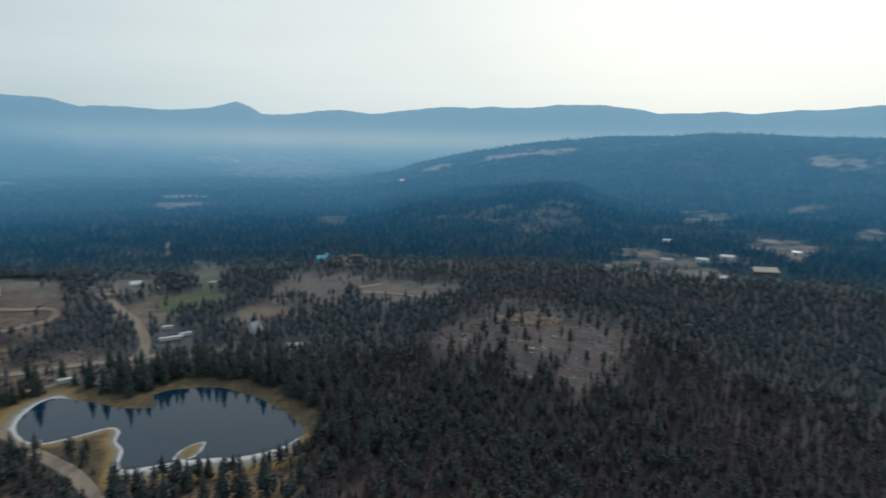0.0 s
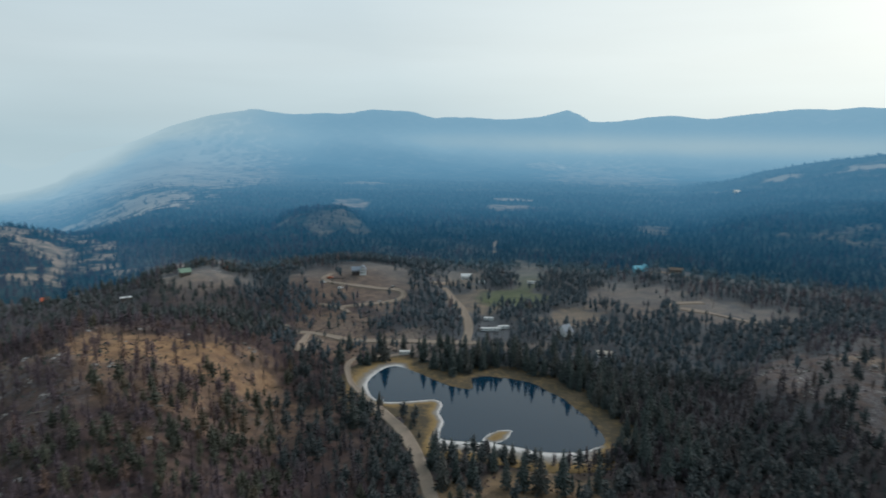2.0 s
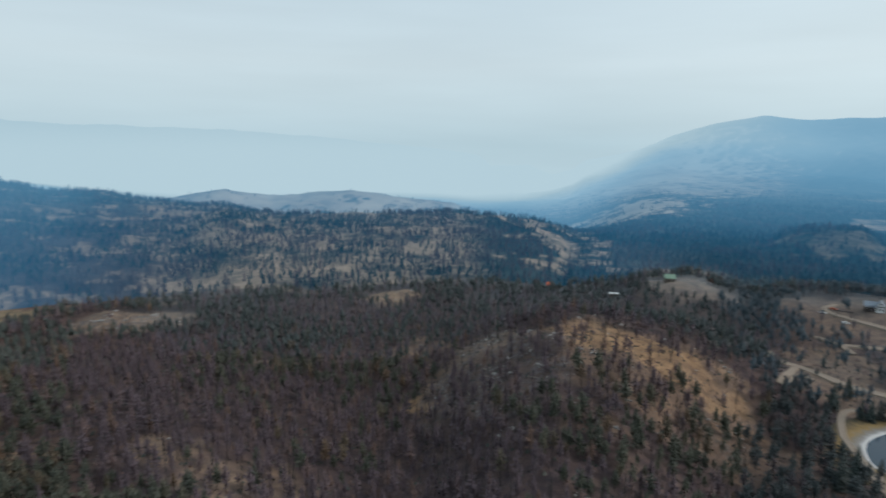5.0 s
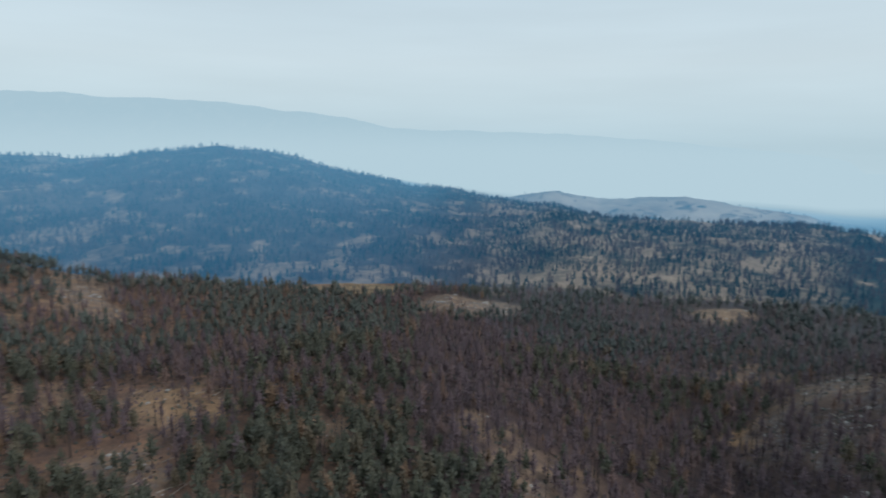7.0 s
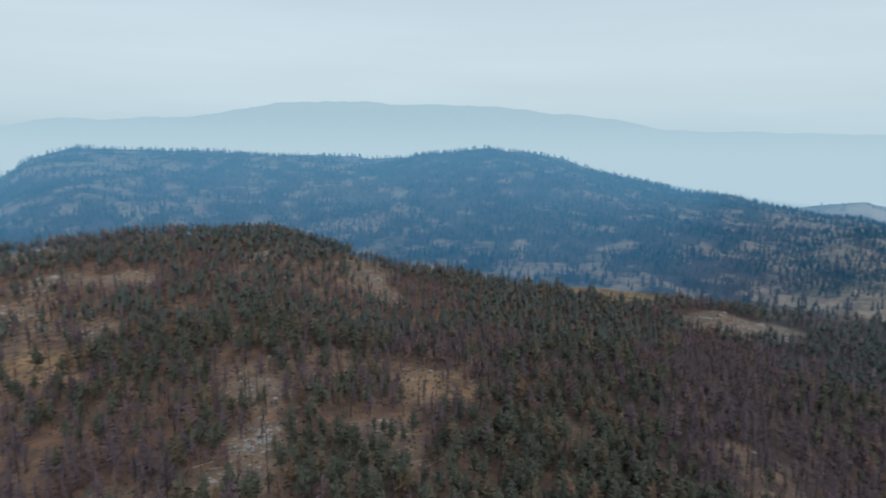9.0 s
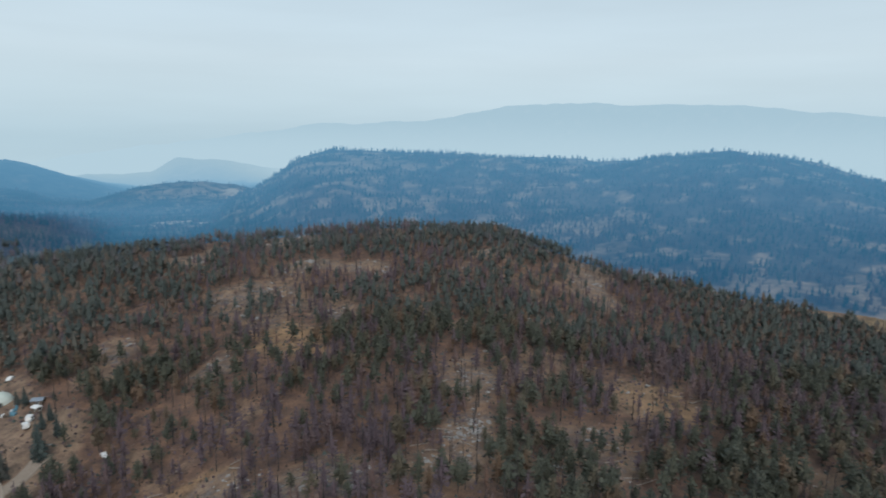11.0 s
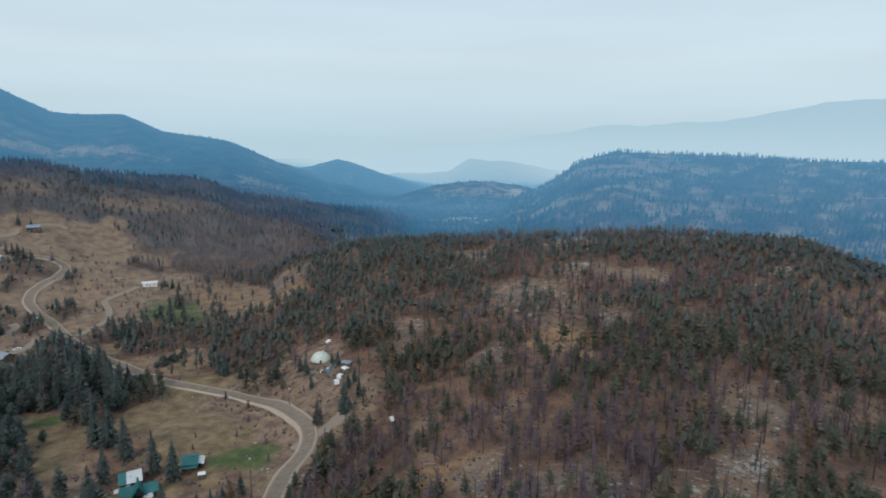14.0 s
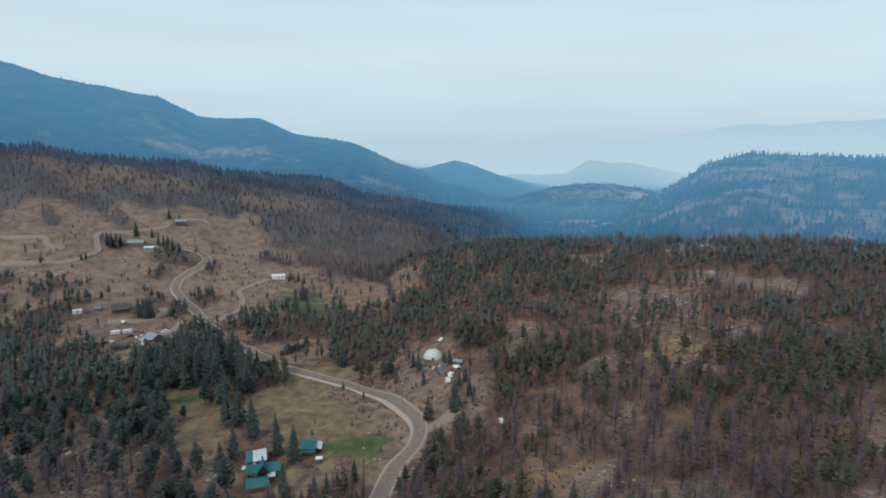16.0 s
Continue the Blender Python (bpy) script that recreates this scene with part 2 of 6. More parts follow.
GROUND, BACKDROP, WATER, SHORE, GRAVEL = ground_material(), backdrop_material(), water_material(), shore_material(), road_material()
# ---- the lie of the land, shaped to fit the camera's view: bearings in degrees from +y, clockwise, and distances from the camera's foot ----
def hash2(ix, iy, seed):
    v = np.sin(ix * 127.1 + iy * 311.7 + seed * 74.7) * 43758.5453
    return v - np.floor(v)


def lattice(x, y, seed=0):
    ix, iy = np.floor(x), np.floor(y)
    fx, fy = x - ix, y - iy
    fx, fy = fx * fx * (3 - 2 * fx), fy * fy * (3 - 2 * fy)
    a, b = hash2(ix, iy, seed), hash2(ix + 1, iy, seed)
    c, d = hash2(ix, iy + 1, seed), hash2(ix + 1, iy + 1, seed)
    return (a + (b - a) * fx) * (1 - fy) + (c + (d - c) * fx) * fy


def fbm(x, y, size, seed=0, octaves=4):
    out, amp, total = 0.0, 1.0, 0.0
    for k in range(octaves):
        out = out + amp * (lattice(x / size, y / size, seed + 7 * k) - 0.5)
        total += amp
        amp, size = amp * 0.5, size * 0.5
    return out * 2 / total


def ease(x, lo, hi):
    u = np.clip((x - lo) / (hi - lo), 0, 1)
    return u * u * (3 - 2 * u)


def bearing(x, y):
    """Continuous from 140 (behind) down to -220."""
    a = np.degrees(np.arctan2(x, y))
    return np.where(a > 140, a - 360, a)


def place(a, r):
    return r * math.sin(radians(a)), r * math.cos(radians(a))


# each crest: trees standing on it, widths of its near and far slopes, then (bearing, distance, angle of sight of its skyline)
CRESTS = {
    "outcrop_hill": (5, 85, 110, [(-9, 330, -21), (-3, 330, -19.5), (0, 335, -17.2), (5, 340, -15.9), (12, 340, -15.6), (20, 340, -16.2),
                                   (28, 345, -18), (36, 350, -19.5)]),
    "grassy_hill": (2, 150, 90, [(-78, 265, -25), (-71.7, 280, -21.6), (-65, 295, -17.1), (-61.5, 300, -15.7), (-55.6, 305, -16.0),
                                 (-50, 305, -17), (-45, 300, -19), (-40.6, 290, -21.5), (-37, 280, -23.5)]),
    "wooded_hill": (10, 250, 130, [(-199, 420, -16), (-192, 480, -13.2), (-188, 490, -12.2), (-184, 500, -10.4), (-179, 510, -9.3),
                                  (-172, 520, -8.9), (-165, 525, -8.2), (-160, 530, -7.8), (-149, 530, -7.4), (-141.5, 520, -7.7),
                                  (-137, 510, -9.0), (-134, 505, -10), (-130, 490, -11.5), (-120, 440, -13.3), (-110, 400, -15.5),
                                  (-101, 360, -17.2), (-94, 340, -19.4)]),
    "rock_knoll": (0, 42, 34, [(-108, 452, -16.6), (-105.6, 452, -15.6), (-103.2, 452, -14.4), (-101.6, 452, -14.0), (-98.4, 450, -14.4), (-96.3, 448, -14.9), (-93.6, 446, -15.2),
                          (-91.4, 446, -16.2)]),
    "low_mound": (0, 22, 26, [(-81.5, 472, -14.9), (-79.5, 472, -14.3), (-77.5, 472, -13.5), (-75.7, 472, -13.3), (-74.2, 472, -13.8), (-72.4, 472, -14.9)]),
    "house_hill": (2, 70, 80, [(-47, 490, -14), (-43, 500, -12), (-36, 510, -11.2), (-31, 500, -12), (-27, 490, -14)]),
    "cabin_hill": (2, 60, 60, [(-57, 490, -13.6), (-54, 510, -11.6), (-50, 520, -10.9), (-46, 510, -12.4)]),
    "blue_house_hill": (2, 110, 120, [(-18, 560, -13.6), (-15.1, 575, -12.3), (-12.6, 590, -11.4), (-9.5, 600, -10.7), (-6.4, 605, -10.8), (-2.2, 600, -11.4), (2, 590, -12.3)]),
    "round_knob": (5, 80, 120, [(-46.4, 930, -8.3), (-44.9, 930, -7.6), (-43.4, 930, -6.7), (-41.9, 930, -6.3), (-38.1, 930, -6.3), (-36.7, 930, -6.9), (-34.8, 930, -7.9)]),
    "dark_hill": (9, 260, 260, [(-14, 1150, -6.9), (-8.4, 1130, -6.2), (-4.3, 1110, -5.2), (0.9, 1100, -4.6), (6.1, 1080, -4.0), (9.1, 1080, -3.7), (12.6, 1080, -3.8),
                         (15.6, 1070, -4.7), (19, 1060, -5.3), (25, 1050, -6.2)]),
    "rocky_ridge": (7, 265, 200, [(-96, 810, -7.2), (-92, 820, -5.9), (-87.5, 820, -6.4), (-82.6, 820, -6.4), (-79, 820, -6.2), (-73.6, 820, -6.2), (-68.2, 820, -6.4),
                           (-64.1, 800, -7.2), (-61.5, 790, -8.0), (-59.4, 780, -9.5), (-57.6, 760, -10.7)]),
    "great_ridge": (5, 430, 220, [(-163.5, 1180, -4.4), (-161.5, 1190, -2.9), (-159.4, 1200, -1.3), (-156.4, 1200, -0.7), (-149.5, 1200, -0.85), (-140.5, 1200, -0.9),
                           (-135.4, 1200, -1.2), (-132.5, 1200, -1.5), (-130.9, 1200, -1.15), (-127.5, 1200, -0.6), (-123.7, 1200, -0.4), (-120.2, 1190, -0.5),
                           (-117.5, 1190, -0.7), (-115, 1180, -1.1), (-112.5, 1170, -1.8), (-110.2, 1160, -2.4), (-106.5, 1130, -3.2), (-104.4, 1110, -3.8), (-101.4, 1100, -4.05),
                           (-97.8, 1060, -4.9), (-91.2, 1000, -5.9), (-86, 950, -7.6)]),
    "burnt_ridge": (11, 170, 260, [(-232, 760, 1.6), (-217.4, 760, 0.2), (-215, 760, 0.1), (-212, 760, -0.7), (-208, 765, -1.0), (-204.6, 770, -1.3), (-201.5, 775, -2.0),
                            (-196.7, 785, -2.4), (-192.3, 800, -2.8), (-189.3, 810, -4.1), (-185.7, 820, -4.8), (-182, 840, -5.6), (-178.9, 845, -6.1), (-176.3, 850, -6.8),
                            (-174.7, 850, -7.6), (-172, 850, -9)]),
    "east_hill": (8, 700, 500, [(-5, 1900, -3.0), (-1, 1930, -1.8), (3.4, 1950, -0.8), (5.9, 1950, -0.4), (10.9, 1950, 0.1), (15.8, 1950, 0.4), (20.4, 1950, 0.7), (23.5, 1950, 0.8),
                         (28.8, 1950, 0.7), (35, 1900, 0.6), (50, 1900, 1), (80, 1900, 2), (110, 1900, 2.5), (139, 1900, 2)]),
    "tan_hills": (0, 300, 250, [(-98, 1850, -5.3), (-94.5, 1850, -4.5), (-92, 1850, -4.2), (-88, 1850, -4.9), (-84.6, 1850, -4.5), (-81, 1850, -4.4), (-76.5, 1850, -4.8),
                         (-74.4, 1850, -5.1), (-71.6, 1850, -5.5), (-69, 1850, -6.4)]),
    "valley_hills": (4, 250, 250, [(-176, 1700, -5), (-172.3, 1700, -3.9), (-167.3, 1700, -3.6), (-163, 1700, -4.2), (-160, 1700, -5)]),
    "little_peak": (0, 350, 400, [(-190, 2600, -1.5), (-187.2, 2600, -2.1), (-185.5, 2600, -2.7), (-183.6, 2600, -2.5), (-182.6, 2600, -2.2), (-181.3, 2600, -2), (-176.4, 2600, -3.5),
                                  (-172, 2600, -4.6)]),
    "far_butte": (0, 300, 300, [(-178, 3400, -3.4), (-175.9, 3400, -2.8), (-171.3, 3400, -2.6), (-169.4, 3400, -1.5), (-166.5, 3400, -1.6),
                                (-161.8, 3400, -2.5), (-158, 3400, -3.2)]),
    "south_mountain": (0, 800, 700, [(-235, 2300, 7), (-217, 2300, 5.2), (-214, 2300, 4.5), (-206.5, 2300, 3.3), (-203.5, 2280, 1.7),
                                     (-198.5, 2250, 1.8), (-195.7, 2200, 0.7), (-190.7, 2100, -0.1), (-186.7, 2000, -2), (-182, 1900, -4)]),
    "far_bench": (0, 400, 400, [(-71, 3500, -3.4), (-68, 3500, -1.9), (-64.7, 3500, -1.8), (-62, 3500, -3)]),
    "tan_spur": (0, 800, 600, [(-66, 2700, -6.0), (-61, 2700, -4.4), (-56, 2750, -3.2), (-51, 2850, -2.6), (-46, 2950, -2.5), (-40, 3000, -3.0),
                               (-34, 3000, -3.4)]),
    "north_range": (0, 700, 400, [(-67, 3600, -3.6), (-60.7, 3600, -2.2), (-59.6, 3600, -1.4), (-56.7, 3650, -0.6), (-52.4, 3700, 1.1), (-48.3, 3750, 2.2),
                                  (-45.6, 3800, 2.6), (-42.3, 3850, 2.1), (-38.8, 3850, 2.35), (-35.3, 3900, 2.7), (-32.1, 3950, 2.5),
                                  (-29.6, 4000, 2.0), (-25, 4100, 2.15), (-20, 4200, 2.2)]),
    "skyline": (0, 700, 500, [(-30, 4300, 1.7), (-25, 4300, 2.2), (-22.8, 4300, 2.0), (-20, 4300, 2.35), (-17.9, 4300, 2.7), (-16.9, 4300, 2.3),
                              (-16, 4300, 1.7), (-9.3, 4300, 2.3), (-6.3, 4300, 1.9), (-1.3, 4300, 2.7), (4.3, 4300, 3.0), (7.3, 4300, 2.8),
                              (13.7, 4300, 3.1), (18.9, 4300, 2.2), (23.8, 4300, 2.5), (26.3, 4300, 2.2), (34.5, 4300, 2.8), (60, 4300, 3.5),
                              (100, 4300, 4), (139, 4300, 4)]),
    "west_range": (0, 500, 300, [(-182, 4400, -2.5), (-172, 4400, -0.8), (-164, 4400, 0.6), (-157, 4400, 1.3), (-150.4, 4400, 1.7), (-145.7, 4400, 2.1), (-140.8, 4400, 3.2),
                                 (-136.8, 4400, 3.6), (-130, 4400, 3.4), (-122, 4400, 3.4), (-118.5, 4400, 3.1), (-111, 4400, 2.3),
                                 (-106.6, 4400, 1.4), (-99.6, 4400, 1.2), (-91, 4400, 1.0), (-80, 4400, 0.2), (-70, 4400, -0.8)]),
}


def base_height(a, r):
    """The floor of the valleys."""
    fall = (ease(r, 830, 1450) * ease(a, -112, -94) * ease(-a, 52, 64) * 90 + ease(a, -186, -172) * ease(-a, 150, 163) * ease(r, 900, 2200) * 60)
    plain = -4 * ease(r, 500, 900) - 22 * ease(r, 1300, 3000) - fall
    plain = plain + 16 * ease(-a, 202, 214) * ease(r, 380, 680) + 14 * ease(-a, 192, 206) * ease(r, 420, 700)
    knoll = 21 * ease(a, -178, -160) * ease(-a, 78, 100) * (1 - ease(r, 230, 420))
    stand = 9 * (1 - ease(r, 110, 200))
    return plain + knoll + stand


POND = (-24.0, 250.0)


def near_end(a):
    """How far the near ground reaches before the land with painted haze takes over."""
    return np.interp(a, [-184, -178, -140, -130, -120, -90, -84, -70, -62, -54, -50], [710, 600, 600, 545, 490, 490, 482, 508, 520, 590, 600])



def height(x, y, rough=True):
    x, y = np.asarray(x, float), np.asarray(y, float)
    a, r = bearing(x, y), np.hypot(x, y) + 1e-6
    z = base_height(a, r)
    floor_z = z.copy()
    for trees, near, far, pts in CRESTS.values():
        pts = np.array(pts, float)
        o = np.argsort(pts[:, 0])
        pts = pts[o]
        rc = np.interp(a, pts[:, 0], pts[:, 1])
        top = 120 + rc * np.tan(np.radians(np.interp(a, pts[:, 0], pts[:, 2]))) - trees
        span = 0.25 * (pts[-1, 0] - pts[0, 0])
        inside = np.clip(np.minimum(a - pts[0, 0], pts[-1, 0] - a) / min(4.0, span) + 1, 0, 1)
        u = (r - rc) / np.where(r < rc, near, far)
        bump = np.maximum(top - floor_z, 0) * np.exp(-u * u) * inside * inside * (3 - 2 * inside)
        other = z - floor_z
        k = 6.0
        h = np.clip(0.5 + 0.5 * (bump - other) / k, 0, 1)
        z = floor_z + np.where((bump > 0.01) & (other > 0.01), other * (1 - h) + bump * h, np.maximum(other, bump))
    if rough:
        hill = np.clip((z - floor_z) / 14, 0, 1)
        near = ease(r, 150, 320)
        z = z + hill * (fbm(x, y, 70, 3) * 4.5 + np.maximum(fbm(x, y, 26, 5, 3), 0) * 4.0) * (1 - ease(r, 1300, 2600) * 0.6)
        z = z + hill * ease(r, 600, 900) * fbm(x, y, 150, 9, 4) * 11 + ease(r, 1600, 2400) * fbm(x, y, 420, 11, 4) * np.where((a < -66) & (a > -100), 7, 10 + 16 * hill)
        z = z + fbm(x, y, 30, 21, 3) * 0.5
        px, py = place(*POND)
        wet = 1 - ease(np.hypot((x - px), (y - py)), 85, 135)
        z = z * (1 - wet) + wet * np.minimum(z, 0.4 + 0.3 * fbm(x, y, 12, 31, 2))
    return z

# ---- clearings: where the woods open, and on what ----
CLEARINGS = []


def clearing(a, r, da, dr, kind):
    CLEARINGS.append((a, r, da, dr, kind))


# kind: grass, straw, stone, green, and how many trees may stand there
KINDS = {"rock": (0.42, 0.36, 0.62, 0.0, 0.55), "gold": (0.7, 0.9, 0.2, 0.0, 0.2), "thinned": (0.7, 0.25, 0.2, 0.0, 0.4), "soil": (0.75, 0.25, 0.15, 0.0, 0.17),
         "meadow": (0.95, 0.55, 0.15, 0.0, 0.010), "field": (0.86, 0.55, 0.0, 0.2, 0.004), "yard": (0.85, 0.35, 0.2, 0.05, 0.05), "pasture": (1.0, 0.3, 0.0, 0.0, 0.05), "green": (0.6, 0.15, 0.0, 0.85, 0.03),
         "lawn": (0.4, 0.1, 0.0, 0.85, 0.0), "bank": (0.8, 0.75, 0.0, 0.15, 0.006), "rocky_wood": (0.35, 0.1, 0.75, 0.0, 0.62), "crag": (0.22, 0.10, 1.0, 0.0, 0.13), "scree": (0.12, 0.12, 0.7, 0.0, 0.6), "bald": (0.3, 0.35, 0.4, 0.0, 0.72), "veiled": (0.5, 0.2, 0.2, 0.0, 0.72), "bare_slope": (0.62, 0.22, 0.3, 0.0, 0.05), "ledge": (0.75, 0.3, 0.8, 0.0, 0.18), "bare": (1.0, 0.3, 0.0, 0.0, 0.05)}
clearing(-20.5, 206, 10.5, 19, "bank")
clearing(9.0, 306, 11.0, 54, "crag")
clearing(8.9, 341, 4.0, 12, "gold")
clearing(-11.1, 493, 3.6, 58, "bare_slope")
clearing(-2.1, 466, 6.4, 34, "bare_slope")
clearing(-34.3, 451, 2.0, 40, "soil")
clearing(-27.8, 535, 2.3, 25, "bank")
clearing(-25.6, 462, 3.1, 30, "bank")
clearing(-21.5, 472, 3.3, 26, "green")
clearing(-20.9, 554, 1.4, 75, "green")
clearing(-17.3, 430, 2.8, 36, "bank")
clearing(-34.4, 347, 2.4, 13, "soil")
clearing(20.6, 624, 5.8, 60, "field")
clearing(29.6, 778, 2.3, 66, "field")
clearing(35.1, 904, 0.8, 32, "field")
clearing(8.0, 850, 5.5, 70, "thinned")
clearing(32.9, 1440, 2.8, 75, "pasture")
clearing(7.6, 1640, 4.0, 60, "pasture")
clearing(-22.4, 1368, 1.7, 26, "pasture")
clearing(-10.0, 965, 1.3, 20, "pasture")
clearing(-13.2, 2880, 2.2, 130, "pasture")
clearing(-18.8, 3120, 1.3, 60, "pasture")
clearing(-24.1, 735, 0.16, 36, "pasture")
clearing(-0.6, 1620, 1.2, 40, "pasture")
clearing(-55, 1480, 5, 240, "bare")
clearing(-50, 2050, 4, 260, "bare")
clearing(-14.3, 2702, 4.8, 582, "soil")
clearing(-23.3, 1194, 2.2, 42, "field")
clearing(23.0, 962, 2.0, 58, "field")
clearing(30.6, 1074, 1.9, 18, "field")
clearing(-19.7, 3140, 1.6, 120, "field")
clearing(-10.0, 938, 1.5, 42, "soil")
clearing(-37.3, 466, 5.0, 40, "bare_slope")
clearing(-38.4, 406, 5.0, 20, "soil")
clearing(-33.4, 358, 10.7, 29, "soil")
clearing(-51.6, 498, 3.9, 38, "bare_slope")
clearing(-51.0, 622, 4.8, 31, "field")
clearing(-40.0, 880, 3.4, 56, "thinned")
clearing(-66, 1900, 3.5, 40, "pasture")
clearing(-60.5, 1560, 3.0, 30, "pasture")
clearing(-61.2, 750, 1.6, 60, "thinned")
clearing(-54.2, 272, 12.1, 42, "bald")
clearing(-44.1, 262, 4.1, 23, "bald")
clearing(-37.4, 1250, 1.5, 102, "field")
clearing(-23.2, 1212, 2.3, 44, "field")
clearing(-36.4, 1998, 2.0, 86, "field")
clearing(-56.1, 278, 9.2, 36, "bald")
clearing(-55.5, 288, 8.6, 22, "gold")
clearing(-44.6, 259, 2.6, 10, "ledge")
clearing(-58, 284, 4.5, 9, "gold")
clearing(-65.9, 250, 4.8, 58, "scree")
clearing(-76.4, 464, 2.8, 18, "meadow")
clearing(-73.0, 272, 2.3, 11, "gold")
clearing(-42.7, 264, 4.4, 16, "bald")
clearing(-91.2, 526, 1.6, 31, "rock")
clearing(-127.2, 244, 4.2, 25, "gold")
clearing(-67.5, 262, 5.2, 63, "scree")
clearing(-99.6, 440, 5.6, 22, "ledge")
clearing(-108.9, 484, 4.0, 16, "field")
clearing(-111.5, 540, 7.0, 30, "soil")
clearing(-143.8, 238, 2.6, 21, "rock")
clearing(-143.7, 184, 3.5, 26, "rock")
clearing(-127.6, 248, 3.8, 24, "gold")
clearing(-131.9, 196, 5.0, 26, "rock")
clearing(-157.1, 431, 5.8, 16, "rock")
clearing(-163.3, 377, 2.7, 19, "rock")
clearing(-133.1, 523, 2.7, 80, "rock")
clearing(-160.7, 612, 1.8, 100, "rock")
clearing(-132.6, 429, 1.6, 18, "rock")
clearing(-160.3, 306, 4.2, 32, "gold")
clearing(-188.3, 484, 3.4, 36, "gold")
clearing(-184.1, 309, 5.3, 40, "soil")
clearing(-167.4, 279, 2.3, 14, "rock")
clearing(-163.6, 166, 12.6, 14, "rock")
clearing(-163.3, 368, 3.7, 34, "rock")
clearing(-157.5, 436, 4.8, 20, "rock")
clearing(-127.0, 244, 3.7, 28, "gold")
clearing(-174.6, 332, 1.4, 7, "rock")
clearing(-180.4, 592, 1.5, 87, "rock")
clearing(-212.2, 520, 6.6, 66, "meadow")
clearing(-203.9, 585, 5.2, 60, "meadow")
clearing(-200.1, 483, 6.8, 99, "meadow")
clearing(-196.8, 353, 4.6, 25, "meadow")
clearing(-193.6, 273, 7.7, 60, "field")

clearing(-194.9, 459, 2.8, 36, "green")
clearing(-189.9, 476, 5.2, 39, "gold")
clearing(-205.6, 263, 3.8, 47, "field")
clearing(-186.9, 236, 3.3, 43, "soil")
clearing(-193.5, 219, 2.2, 21, "field")
clearing(-184.6, 293, 6.5, 47, "soil")
clearing(-210.5, 422, 4.8, 55, "soil")
clearing(-199.4, 217, 4.6, 14, "field")
clearing(-167.8, 2104, 4.4, 988, "rock")
clearing(-216.6, 590, 1.4, 20, "soil")
clearing(-170.1, 188, 5.4, 9, "gold")
clearing(-163.2, 388, 3.6, 21, "rock")
clearing(-209.1, 263, 0.7, 11, "rock")
clearing(-218.4, 388, 0.7, 19, "rock")

clearing(-190.9, 232, 2.8, 10, "lawn")
clearing(-204.5, 300, 2.6, 8, "green")
clearing(-212, 258, 6, 50, "rocky_wood")
clearing(-203.6, 238, 2.6, 38, "yard")
clearing(-206.2, 232, 0.9, 14, "ledge")
clearing(-193.2, 206, 6.0, 12, "yard")
clearing(-165.6, 1600, 2.8, 50, "pasture")
clearing(-168.5, 1570, 3, 70, "thinned")
clearing(-170.0, 1010, 2.4, 42, "pasture")
clearing(-199.5, 1570, 3.2, 60, "thinned")
clearing(-206, 1555, 2.5, 50, "thinned")
clearing(-187.2, 1350, 2.5, 60, "thinned")
clearing(-209, 682, 7, 26, "veiled")
clearing(-199.5, 668, 2.2, 12, "veiled")
clearing(-195.5, 690, 1.8, 14, "veiled")
clearing(-85, 1850, 15, 420, "bare")
clearing(-54, 2900, 8, 900, "bare")
# pale ledges that show among the trees of the wooded hill
for spot_at in ((-166.3, 520, 1.0, 12), (-160.3, 520, 2.0, 18), (-168.7, 488, 1.4, 12), (-163.5, 385, 2.8, 12), (-158.2, 436, 2.6, 9), (-153.2, 426, 2.2, 8),
                (-183.6, 505, 1.2, 9), (-186.5, 486, 1.3, 9), (-142.2, 460, 1.5, 10), (-132.7, 478, 2.0, 15), (-132.0, 430, 1.7, 13), (-143.8, 198, 2.4, 8),
                (-142.8, 240, 1.5, 7), (-161.6, 386, 1.4, 9), (-156.8, 340, 2.0, 7), (-144.3, 303, 1.8, 9), (-175.0, 331, 1.3, 7), (-167.5, 279, 2.2, 8),
                (-158.6, 164, 4.0, 7), (-167.5, 182, 2.6, 7), (-204.3, 232, 1.3, 12), (-208.5, 215, 1.2, 10), (-213.5, 262, 1.2, 9)):
    clearing(spot_at[0], spot_at[1], spot_at[2] * 1.15, spot_at[3] * 1.5, "ledge")


